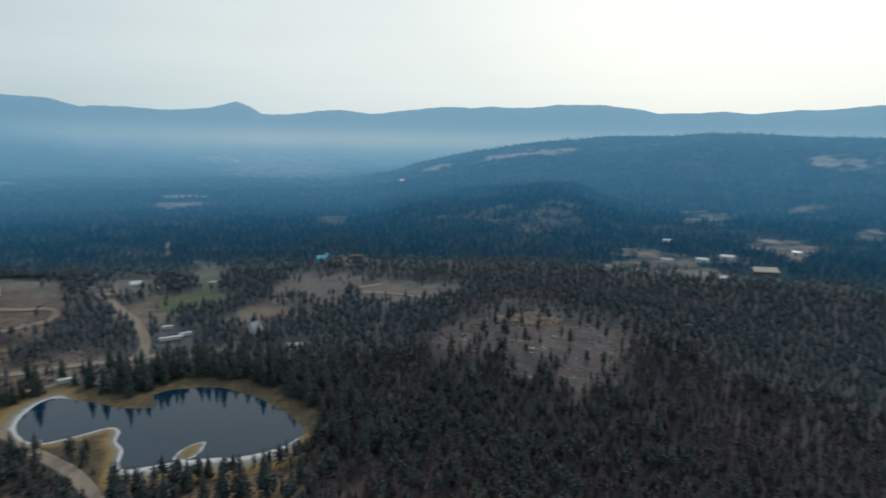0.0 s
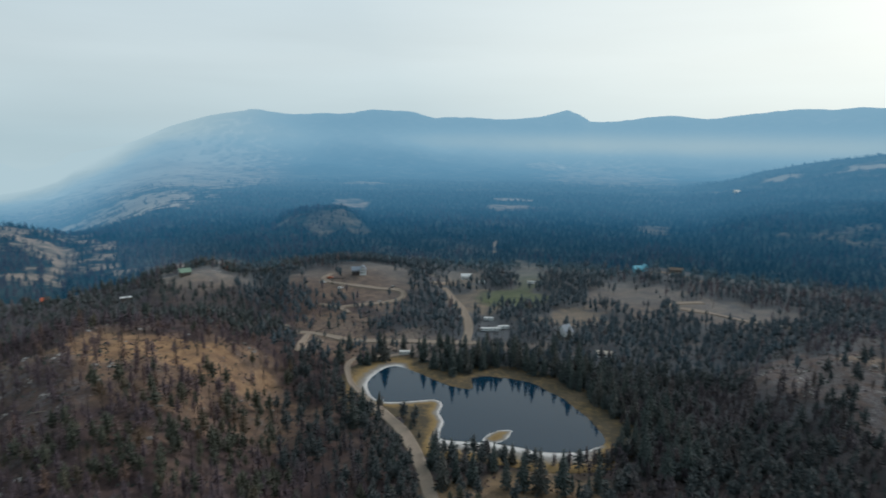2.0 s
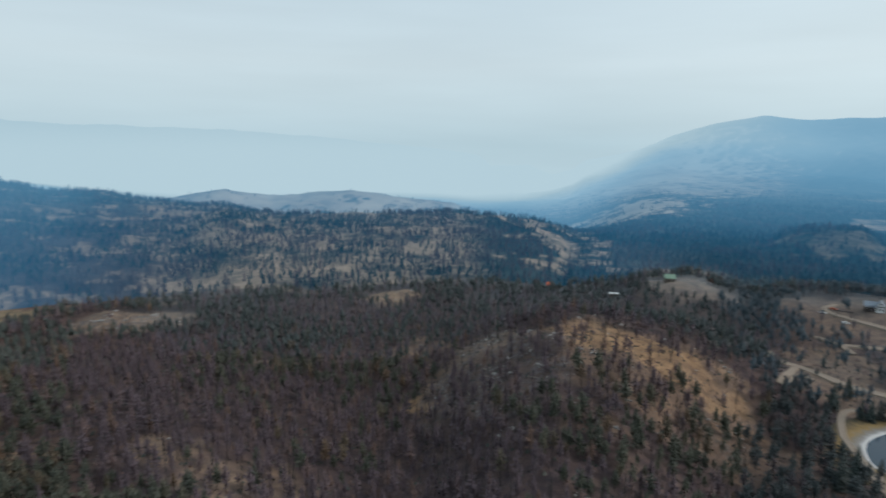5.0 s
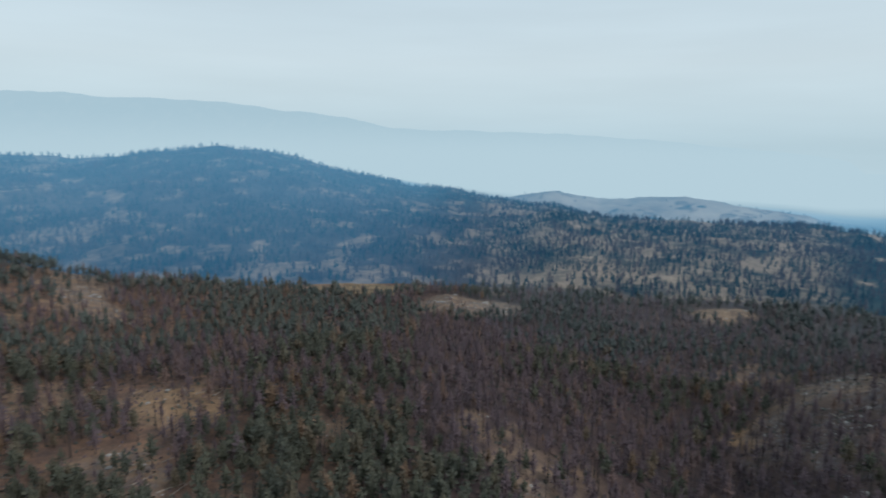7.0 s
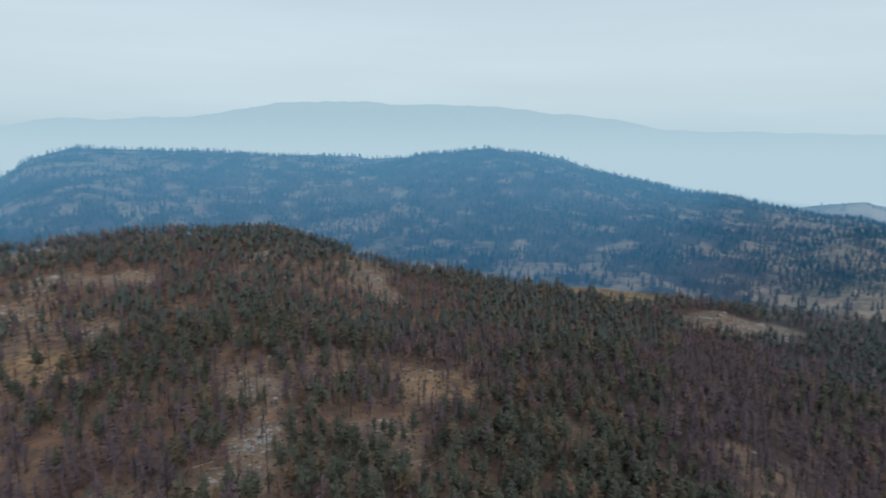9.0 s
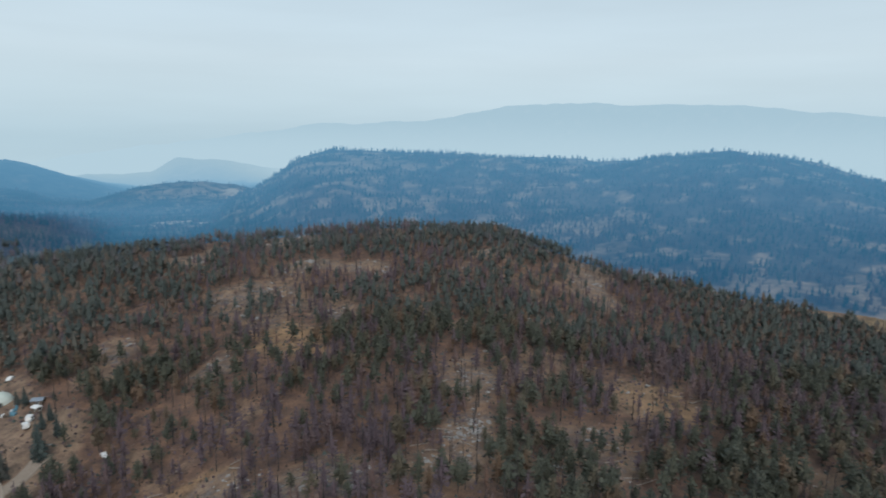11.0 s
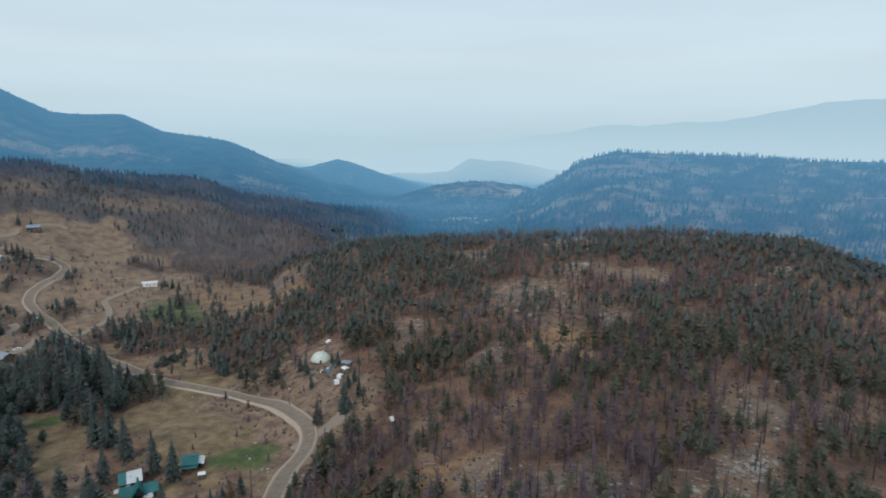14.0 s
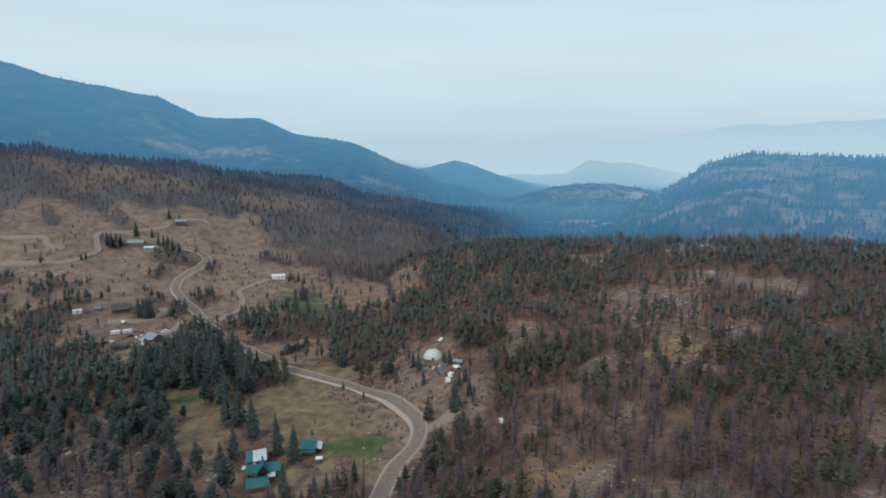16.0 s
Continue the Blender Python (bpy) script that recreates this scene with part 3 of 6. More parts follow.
def cover(x, y):
    """open, gold, rock, green and the trees' share at places of the plan."""
    a, r = bearing(x, y), np.hypot(x, y)
    wobble = fbm(x, y, 24, 41, 5) * 1.1 + fbm(x, y, 70, 43, 2) * 0.3
    out = [np.zeros_like(r) for _ in range(4)] + [np.ones_like(r)]
    for a0, r0, da, dr, kind in CLEARINGS:
        q = np.sqrt(((a - a0) / da) ** 2 + ((r - r0) / dr) ** 2)
        w = ease(1.12 + wobble * (0.6 if kind == "ledge" else 1.0) - q, 0, 0.32)
        for k in range(4):
            out[k] = out[k] * (1 - w) + w * KINDS[kind][k]
        out[4] = out[4] * (1 - w) + w * KINDS[kind][4]
    glade = ease(fbm(x, y, 48, 51, 4) + 0.2 * fbm(x, y, 9, 53, 2), 0.24, 0.42) * ease(r, 100, 160)
    thin = np.where((a < -60) & (a > -182) & (r < 600), 0.65, np.where((a < -86) & (a > -165), 1.0, 0.25))
    thin = np.where((a < -182) & (r > 560) & (r < 1000), 0.18, thin)
    ridge = (a < -57) & (a > -165) & (r > near_end(a)) & (r < 1500)
    rocky = ease(a + 5 * fbm(x, y, 90, 65, 2), -101, -91) * (1 - ease(r, 950, 1050))
    ledges = fbm(np.radians(a) * 1000, r * 1.1, 28, 61, 5) + 0.35 * fbm(x, y, 130, 63, 2)
    ledges = ledges - 0.3 * ease(r, 900, 1200) * ease(a, -128, -112) - 0.5 * (1 - ease(r, near_end(a) + 20, near_end(a) + 110)) * ease(a, -97, -90)
    low = 0.05 - 0.09 * rocky - 0.14 * ease(-a, 120, 146) * (1 - ease(r, 1080, 1180))
    patch = np.where(ridge, ease(ledges, low, low + 0.16), glade * thin)
    out[0] = np.maximum(out[0], patch * np.where(ridge, 0.66 + 0.22 * rocky, 0.8))
    out[1] = np.maximum(out[1], patch * 0.35 * (1 - ease(r, 500, 700)))
    out[2] = np.maximum(out[2], patch * 0.7 * ease(fbm(x, y, 18, 71, 3), -0.1, 0.2))
    out[4] = out[4] * (1 - np.where(ridge, 0.66 + 0.2 * rocky, 0.6) * patch)
    beyond = ease(a, -50, -44) * (1 - ease(r, 640, 700)) * ease(r, 310, 340)
    out[0] = out[0] * (1 - 0.35 * beyond)
    out[4] = out[4] + beyond * np.where((out[4] < 0.4) & (out[4] > 0.1), 0.04, 0)
    out[0] = out[0] * (1 - 0.55 * (out[0] < 0.85) * ease(r, 700, 800) * ease(a, -57, -50) * (1 - ease(r, 1350, 1500)))
    return out


POND_EDGE = [(-167.3, 231.5), (-176.4, 243.8), (-179.5, 259.3), (-176.3, 268.2), (-163.3, 266.8), (-148.9, 261.8), (-137.8, 259.2), (-127.4, 261.1), (-133.0, 272.3), (-130.0, 278.6), (-119.5, 282.5), (-105.6, 283.6), (-90.0, 275.2), (-84.4, 272.6), (-74.7, 263.7), (-65.6, 254.9), (-56.6, 241.0), (-57.0, 234.5), (-63.1, 225.7), (-75.4, 218.6), (-86.0, 217.4), (-99.1, 213.9), (-112.7, 208.4), (-117.4, 211.7), (-121.5, 222.3), (-127.7, 229.3), (-130.6, 237.7), (-136.7, 240.7), (-146.2, 232.6), (-156.8, 226.4)]
ISLET_EDGE = [(-99.7, 215.2), (-100.3, 219.2), (-98.4, 226.3), (-93.3, 229.8), (-91.6, 227.8), (-91.2, 219.7), (-94.2, 214.7)]


def smooth_loop(pts, steps=4):
    """A closed Catmull-Rom curve through pts."""
    p = np.array(pts, float)
    out = []
    for i in range(len(p)):
        a, b, c, d = p[i - 1], p[i], p[(i + 1) % len(p)], p[(i + 2) % len(p)]
        for s in range(steps):
            u = s / steps
            out.append(0.5 * (2 * b + (c - a) * u + (2 * a - 5 * b + 4 * c - d) * u * u + (3 * b - a - 3 * c + d) * u ** 3))
    return np.array(out)


POND_LOOP, ISLET_LOOP = smooth_loop(POND_EDGE), smooth_loop(ISLET_EDGE)


def edge_distance(x, y, loop):
    """Metres to a closed outline, negative inside."""
    x, y = np.asarray(x, float), np.asarray(y, float)
    best, inside = np.full(x.shape, 1e9), np.zeros(x.shape, bool)
    for (ax, ay), (bx, by) in zip(loop, np.roll(loop, -1, 0)):
        dx, dy = bx - ax, by - ay
        u = np.clip(((x - ax) * dx + (y - ay) * dy) / (dx * dx + dy * dy + 1e-9), 0, 1)
        best = np.minimum(best, np.hypot(x - ax - u * dx, y - ay - u * dy))
        crosses = ((ay > y) != (by > y)) & (x < dx * (y - ay) / (by - ay + 1e-12) + ax)
        inside ^= crosses
    return np.where(inside, -best, best)


def water_distance(x, y):
    """Metres to the water's edge, negative in the water."""
    return np.maximum(edge_distance(x, y, POND_LOOP), -edge_distance(x, y, ISLET_LOOP))


def near_pond(x, y):
    return (np.abs(x + 118) < 95) & (np.abs(y - 246) < 70)


def ground_height(x, y):
    """The height of the ground, dug out for the pond."""
    x, y = np.asarray(x, float), np.asarray(y, float)
    z = height(x, y)
    m = near_pond(x, y)
    if m.any():
        d = water_distance(x[m], y[m])
        z[m] = np.where(d < 12, -0.9, z[m] * ease(d, 12, 16) - 0.9 * (1 - ease(d, 12, 16)))
    return z


def raw_mesh(name, verts, faces, mats, face_mat=None, attributes=(), smooth=False):
    """A mesh from numpy arrays; faces all triangles or all quads."""
    me = bpy.data.meshes.new(name)
    verts, faces = np.asarray(verts, np.float32), np.asarray(faces, np.int32)
    k = faces.shape[1]
    me.vertices.add(len(verts))
    me.vertices.foreach_set("co", verts.ravel())
    me.loops.add(faces.size)
    me.loops.foreach_set("vertex_index", faces.ravel())
    me.polygons.add(len(faces))
    me.polygons.foreach_set("loop_start", np.arange(0, faces.size, k, dtype=np.int32))
    for m in mats:
        me.materials.append(m)
    if face_mat is not None:
        me.polygons.foreach_set("material_index", np.asarray(face_mat, np.int32))
    me.polygons.foreach_set("use_smooth", np.full(len(faces), smooth))
    for key, values in attributes:
        at = me.attributes.new(key, "FLOAT", "POINT")
        at.data.foreach_set("value", np.asarray(values, np.float32))
    me.update(calc_edges=True)
    return me


def quads(rows, cols, closed):
    i, j = np.meshgrid(np.arange(rows - 1), np.arange(cols if closed else cols - 1), indexing="ij")
    n = (j + 1) % cols
    return np.stack([i * cols + j, (i + 1) * cols + j, (i + 1) * cols + n, i * cols + n], -1).reshape(-1, 4)


# ---- ground: one sheet, finer where the view passes ----
AZ = np.concatenate([np.arange(-220, 38, 0.45), np.arange(38, 140, 2.0)])
R_GROUND = np.concatenate([[0.0, 30, 60, 90], 115 * np.exp(np.arange(0, 175) * 0.0109), np.geomspace(790, 4990, 36)])
A2, R2 = np.meshgrid(np.radians(AZ), R_GROUND)
GX, GY = R2 * np.sin(A2), R2 * np.cos(A2)
GZ = ground_height(GX.ravel(), GY.ravel()).reshape(GX.shape)
calm = ease(R2, 15, 134)
level = float(GZ[np.argmin(np.abs(R_GROUND - 135))].mean())
GZ = level + (GZ - level) * calm
ends = near_end(np.degrees(A2))
GZ = GZ - 4 * ease(R2, ends + 12, ends + 40) - 60 * ease(R2, ends + 80, ends + 500)
cov = cover(GX.ravel(), GY.ravel())
g_az = bearing(GX.ravel(), GY.ravel())
# how strongly haze is painted on the ground, mostly by distance
haze_from = 340 + 130 * ease(-g_az, 94, 106)
haze_tint = 0.92 * ease(R2.ravel() + 90 * fbm(GX.ravel(), GY.ravel(), 60, 81, 3) - haze_from, 0, 260) * np.where(g_az < -179, 0.9 * (1 - cov[0]), 1.0)
haze_tint = np.maximum(haze_tint, 0.22 * ease(-g_az, 183, 186) * ease(R2.ravel(), 360, 540))
haze_tint = np.maximum(haze_tint, 0.8 * ease(R2.ravel(), 170, 320) * ease(g_az, -40, -30) * (1 - 0.5 * cov[0]) * (1 - cov[2]) * (1 - 0.85 * cov[3]))
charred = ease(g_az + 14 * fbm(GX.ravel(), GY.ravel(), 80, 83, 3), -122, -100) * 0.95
shown = [("char", charred), ("open", cov[0]), ("gold", cov[1]), ("rock", cov[2]), ("green", cov[3]), ("haze_tint", haze_tint)]
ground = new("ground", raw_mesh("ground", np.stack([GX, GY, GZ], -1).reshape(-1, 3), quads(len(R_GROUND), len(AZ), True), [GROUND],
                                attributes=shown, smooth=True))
tagged(ground, "brown burnt forest floor with dry grass and rock", "ground", kind="structure")

# ---- backdrop: the distant land, hills and mountains, smoke haze painted on as glow ----
AZ_FAR = np.concatenate([np.arange(-220, 38, 0.3), np.arange(38, 140, 2.0)])
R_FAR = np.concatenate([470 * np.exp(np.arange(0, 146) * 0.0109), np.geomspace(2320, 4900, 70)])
A3, R3 = np.meshgrid(np.radians(AZ_FAR), R_FAR)
FX, FY = R3 * np.sin(A3), R3 * np.cos(A3)
FZ = height(FX.ravel(), FY.ravel()).reshape(FX.shape)
ends = near_end(np.degrees(A3))
FZ = FZ - 8 * (1 - ease(R3, ends + 0.5, ends + 7))
bear = bearing(FX, FY)


def haze_glow_at(x, y, z):
    """How much haze glow is painted on the land there: thicker in the west and in the low layer before the mountains.
    """
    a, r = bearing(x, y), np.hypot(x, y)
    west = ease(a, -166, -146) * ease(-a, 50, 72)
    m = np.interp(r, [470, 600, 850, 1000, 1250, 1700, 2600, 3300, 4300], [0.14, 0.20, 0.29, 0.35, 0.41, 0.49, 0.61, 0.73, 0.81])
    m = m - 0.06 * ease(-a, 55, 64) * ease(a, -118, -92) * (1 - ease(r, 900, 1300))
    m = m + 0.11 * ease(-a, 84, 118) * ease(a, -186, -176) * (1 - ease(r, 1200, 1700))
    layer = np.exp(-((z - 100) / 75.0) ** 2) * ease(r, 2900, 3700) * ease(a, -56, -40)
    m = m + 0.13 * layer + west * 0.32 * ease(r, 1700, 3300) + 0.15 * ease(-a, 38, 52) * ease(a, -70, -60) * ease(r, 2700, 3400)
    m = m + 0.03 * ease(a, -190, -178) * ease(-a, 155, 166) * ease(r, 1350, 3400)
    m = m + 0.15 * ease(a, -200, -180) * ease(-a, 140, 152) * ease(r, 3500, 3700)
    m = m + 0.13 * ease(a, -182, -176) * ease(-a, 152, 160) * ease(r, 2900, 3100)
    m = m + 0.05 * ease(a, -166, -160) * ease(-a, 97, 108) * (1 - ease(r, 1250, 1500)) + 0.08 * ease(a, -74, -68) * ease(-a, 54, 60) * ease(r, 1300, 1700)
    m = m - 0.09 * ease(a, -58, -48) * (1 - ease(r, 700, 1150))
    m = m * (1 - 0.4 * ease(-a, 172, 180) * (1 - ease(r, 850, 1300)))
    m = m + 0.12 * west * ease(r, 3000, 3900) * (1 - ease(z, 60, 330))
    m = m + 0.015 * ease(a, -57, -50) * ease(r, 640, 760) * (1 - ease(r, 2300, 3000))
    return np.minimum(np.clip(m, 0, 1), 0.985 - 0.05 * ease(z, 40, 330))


far_cov = cover(FX.ravel(), FY.ravel())
haze_glow = haze_glow_at(FX.ravel(), FY.ravel(), FZ.ravel())
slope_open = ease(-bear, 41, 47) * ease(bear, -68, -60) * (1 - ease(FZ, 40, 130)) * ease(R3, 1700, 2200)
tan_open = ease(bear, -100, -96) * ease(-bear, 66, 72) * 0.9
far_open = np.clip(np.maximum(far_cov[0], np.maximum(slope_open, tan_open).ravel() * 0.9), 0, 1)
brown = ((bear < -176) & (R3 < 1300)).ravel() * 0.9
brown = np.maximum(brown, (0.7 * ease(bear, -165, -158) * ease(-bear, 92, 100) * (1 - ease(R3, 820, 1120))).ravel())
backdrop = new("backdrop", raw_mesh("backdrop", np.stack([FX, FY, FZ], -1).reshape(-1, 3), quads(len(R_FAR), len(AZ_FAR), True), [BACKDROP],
                                    attributes=[("open", far_open), ("haze_glow", haze_glow), ("brown", brown)], smooth=True))
tagged(backdrop, "mountains and wooded plain far away, glowing with painted blue haze", "mountains", kind="structure")

# ---- pond ----
def pond():
    bm = bmesh.new()
    wide = POND_LOOP - POND_LOOP.mean(0)
    wide = POND_LOOP.mean(0) + wide * 1.01
    bm.faces.new([bm.verts.new((x, y, 0.0)) for x, y in wide])
    bmesh.ops.triangulate(bm, faces=bm.faces)
    me = bpy.data.meshes.new("water")
    bm.to_mesh(me)
    bm.free()
    me.materials.append(WATER)
    for f in me.polygons:
        if f.normal.z < 0:
            f.flip()
    tagged(new("water", me), "still dark pond mirroring the sky and pines", "pond", kind="structure")
    xs, ys = np.arange(-212, -24, 0.9), np.arange(176, 316, 0.9)
    X, Y = np.meshgrid(xs, ys)
    d = water_distance(X.ravel(), Y.ravel()).reshape(X.shape)
    wide_front = 0.5 + 1.2 * ease(-Y, -231, -219) * ease(X, -122, -112) + 0.5 * ease(-X, 168, 176)
    e = d / wide_front + np.where(d > 0, 1, 0) * ease(Y, 244, 254) * (1 - ease(-X, 164, 174)) * (5.5 + 6 * fbm(X, Y, 14, 93, 2))
    e = np.where(d > 0, np.maximum(e, d * 0.5), d)
    far_bank = ease(Y, 243, 251) * (1 - ease(-X, 160, 170)) + ease(X, -66, -58) * ease(Y, 232, 242)
    isle = edge_distance(X.ravel(), Y.ravel(), ISLET_LOOP).reshape(X.shape)
    e = np.where(isle < 0, d / 0.42, e)
    outer = height(X.ravel(), Y.ravel()).reshape(X.shape)
    rim = -0.12 + 0.16 * ease(e, -0.5, 1.2) + 0.3 * ease(e, 2, 9) + 0.05 * fbm(X, Y, 3, 91, 2)
    Z = np.where(d > 17, -1.4, rim * (1 - ease(d, 9, 16)) + (outer + 0.12) * ease(d, 9, 16))
    f = quads(len(ys), len(xs), False)
    dq = d.ravel()[f]
    f = f[(dq.max(1) > -1.6) & (dq.min(1) < 17)][:, ::-1]
    used, f = np.unique(f, return_inverse=True)
    me = raw_mesh("shore", np.stack([X, Y, Z], -1).reshape(-1, 3)[used], f.reshape(-1, 4), [SHORE],
                  attributes=[("away", np.clip((e * (1 - np.clip(far_bank, 0, 1)) + np.clip(far_bank, 0, 1) * (14.2 + 3 * fbm(X, Y, 10, 97, 3))).ravel()[used] / 15.0, 0, 1))], smooth=True)
    tagged(new("shore", me), "white salt-crusted shore with dry grass round the pond", "shore", kind="structure")


pond()

# ---- roads ----
ROAD_PLANS = []


def curve_through(pts, spacing):
    p = np.array(pts, float)
    p = np.vstack([2 * p[0] - p[1], p, 2 * p[-1] - p[-2]])
    out = []
    for i in range(1, len(p) - 2):
        a, b, c, d = p[i - 1], p[i], p[i + 1], p[i + 2]
        n = max(2, int(np.hypot(*(c - b)) / spacing))
        for s in range(n):
            u = s / n
            out.append(0.5 * (2 * b + (c - a) * u + (2 * a - 5 * b + 4 * c - d) * u * u + (3 * b - a - 3 * c + d) * u ** 3))
    out.append(p[-2])
    return np.array(out)


def road(name, width, polar, under=0.0):
    line = curve_through([place(a, r) for a, r in polar], 2.5)
    ROAD_PLANS.append((line, width))
    t = np.gradient(line, axis=0)
    t /= np.linalg.norm(t, axis=1)[:, None] + 1e-9
    side = np.stack([-t[:, 1], t[:, 0]], -1)
    across = np.array([-1.15, -1, -0.8, -0.5, 0, 0.5, 0.8, 1, 1.15])
    wob = 1 + 0.12 * fbm(line[:, 0], line[:, 1], 14, 95, 2)
    X = line[:, 0:1] + side[:, 0:1] * across * width / 2 * wob[:, None]
    Y = line[:, 1:2] + side[:, 1:2] * across * width / 2 * wob[:, None]
    Z = height(X.ravel(), Y.ravel()).reshape(X.shape)
    mid = Z[:, 2:7].mean(1, keepdims=True)
    lift = 0.35 - under + 0.0006 * np.hypot(X, Y)
    Z = 0.75 * np.maximum(mid, Z) + 0.25 * Z + lift + np.array([-1.6, 0.1, 0.12, -0.05, 0.0, -0.05, 0.12, 0.1, -1.6])
    me = raw_mesh(name, np.stack([X, Y, Z], -1).reshape(-1, 3), quads(len(line), 9, False)[:, ::-1], [GRAVEL],
                  attributes=[("across", np.tile(np.abs(across) if width > 6.6 else np.full(9, 0.72), len(line)))], smooth=True)
    tagged(new("road", me), "pale gravel road with worn wheel ruts" if width > 6.6 else "narrow dusty gravel track", "road", kind="structure")


road("track", 5.6, [(-35.31, 268), (-33.95, 255), (-32.57, 242), (-31.17, 220), (-29.91, 195), (-29.14, 177)])
road("track", 3.0, [(-35.31, 268), (-36.66, 284), (-37.82, 304), (-37.58, 332), (-33.92, 336), (-32.57, 339)])
road("track", 5.5, [(-43.79, 398), (-42.9, 380), (-41.63, 380), (-39.8, 376), (-37.56, 366), (-34.53, 362), (-31.85, 362), (-29.93, 360), (-26.85, 360), (-24.35, 362)])
road("track", 3, [(-42.59, 333), (-42.21, 351), (-41.64, 375), (-41.45, 380)])
road("track", 3, [(-41.68, 339), (-41.47, 358), (-41.01, 366), (-40.18, 364)])
road("track", 5.5, [(-26.66, 363), (-26.39, 392), (-26.89, 430), (-27.86, 464), (-28.44, 484), (-28.83, 490)])
road("track", 3.6, [(-37.71, 418), (-38.45, 428), (-37.51, 430), (-36.01, 432), (-34.51, 434), (-32.99, 441), (-32.61, 450), (-33.18, 456), (-34.5, 459), (-36.74, 465), (-38.59, 471), (-40.04, 484), (-39.3, 498)])
road("track", 3, [(-38.45, 428), (-39.37, 432), (-40.46, 436)])
road("track", 4, [(-29.97, 486), (-28.83, 507), (-27.7, 524)])
road("track", 5, [(-5.2, 472), (-6.51, 474), (-7.68, 477), (-8.19, 482), (-7.71, 489), (-5.59, 501)])
road("track", 3.6, [(-8.2, 476), (-5.7, 475), (-3.0, 464), (-0.4, 454), (2.6, 440)])
road("track", 4, [(-5.78, 579), (-7.59, 585), (-8.92, 586), (-10.26, 579)])
road("main_road", 7.0, [(-189.47, 178), (-188.3, 196), (-186.88, 212), (-184.91, 226), (-184.53, 240), (-185.63, 254), (-187.93, 276), (-191.17, 294), (-194.33, 310), (-197.4, 328), (-200.35, 360), (-202.24, 388), (-203.61, 417), (-204.69, 453), (-205.76, 478), (-206.11, 495), (-205.42, 514), (-204.02, 531), (-203.43, 546), (-203.95, 555), (-205.95, 556)])
road("track", 5.5, [(-186.0, 229), (-184.4, 234), (-182.8, 238.5), (-181.5, 245), (-180.8, 250)], 0.2)
road("track", 4.5, [(-203.12, 424), (-201.92, 436), (-200.8, 450), (-200.66, 471), (-200.92, 488), (-200.41, 494), (-199.39, 502), (-198.37, 512)])
road("track", 4, [(-205.1, 552), (-206.31, 561), (-207.31, 572), (-208.32, 574), (-209.64, 578), (-211.59, 573), (-211.73, 561), (-211.7, 550), (-212.36, 542), (-213.17, 534), (-214.27, 532), (-216.21, 536), (-218.34, 542)])
road("track", 4, [(-214.02, 552), (-215.06, 556), (-215.31, 566), (-216.03, 567), (-217.31, 570), (-218.14, 574)])
road("track", 4, [(-211.59, 573), (-209.63, 580), (-208.12, 588), (-206.56, 596), (-206.45, 600)])
road("track", 3.5, [(-204.94, 615), (-203.68, 620), (-203.07, 615)])
road("track", 5, [(-211.5, 441), (-210.18, 440), (-209.16, 438), (-207.75, 444), (-207.11, 453), (-207.35, 460)])
road("track", 5, [(-207.86, 405), (-206.78, 410), (-206.03, 422), (-205.92, 429)])


def road_distance(x, y):
    best = np.full(np.shape(x), 1e9)
    for line, width in ROAD_PLANS:
        box = (x > line[:, 0].min() - 20) & (x < line[:, 0].max() + 20) & (y > line[:, 1].min() - 20) & (y < line[:, 1].max() + 20)
        if box.any():
            px, py = x[box], y[box]
            d = np.full(px.shape, 1e9)
            for k in range(0, len(line)):
                d = np.minimum(d, np.hypot(px - line[k, 0], py - line[k, 1]) - width / 2)
            best[box] = np.minimum(best[box], d)
    return best


# ---- trees ----
YARDS = []  # places kept free of trees: x, y, radius


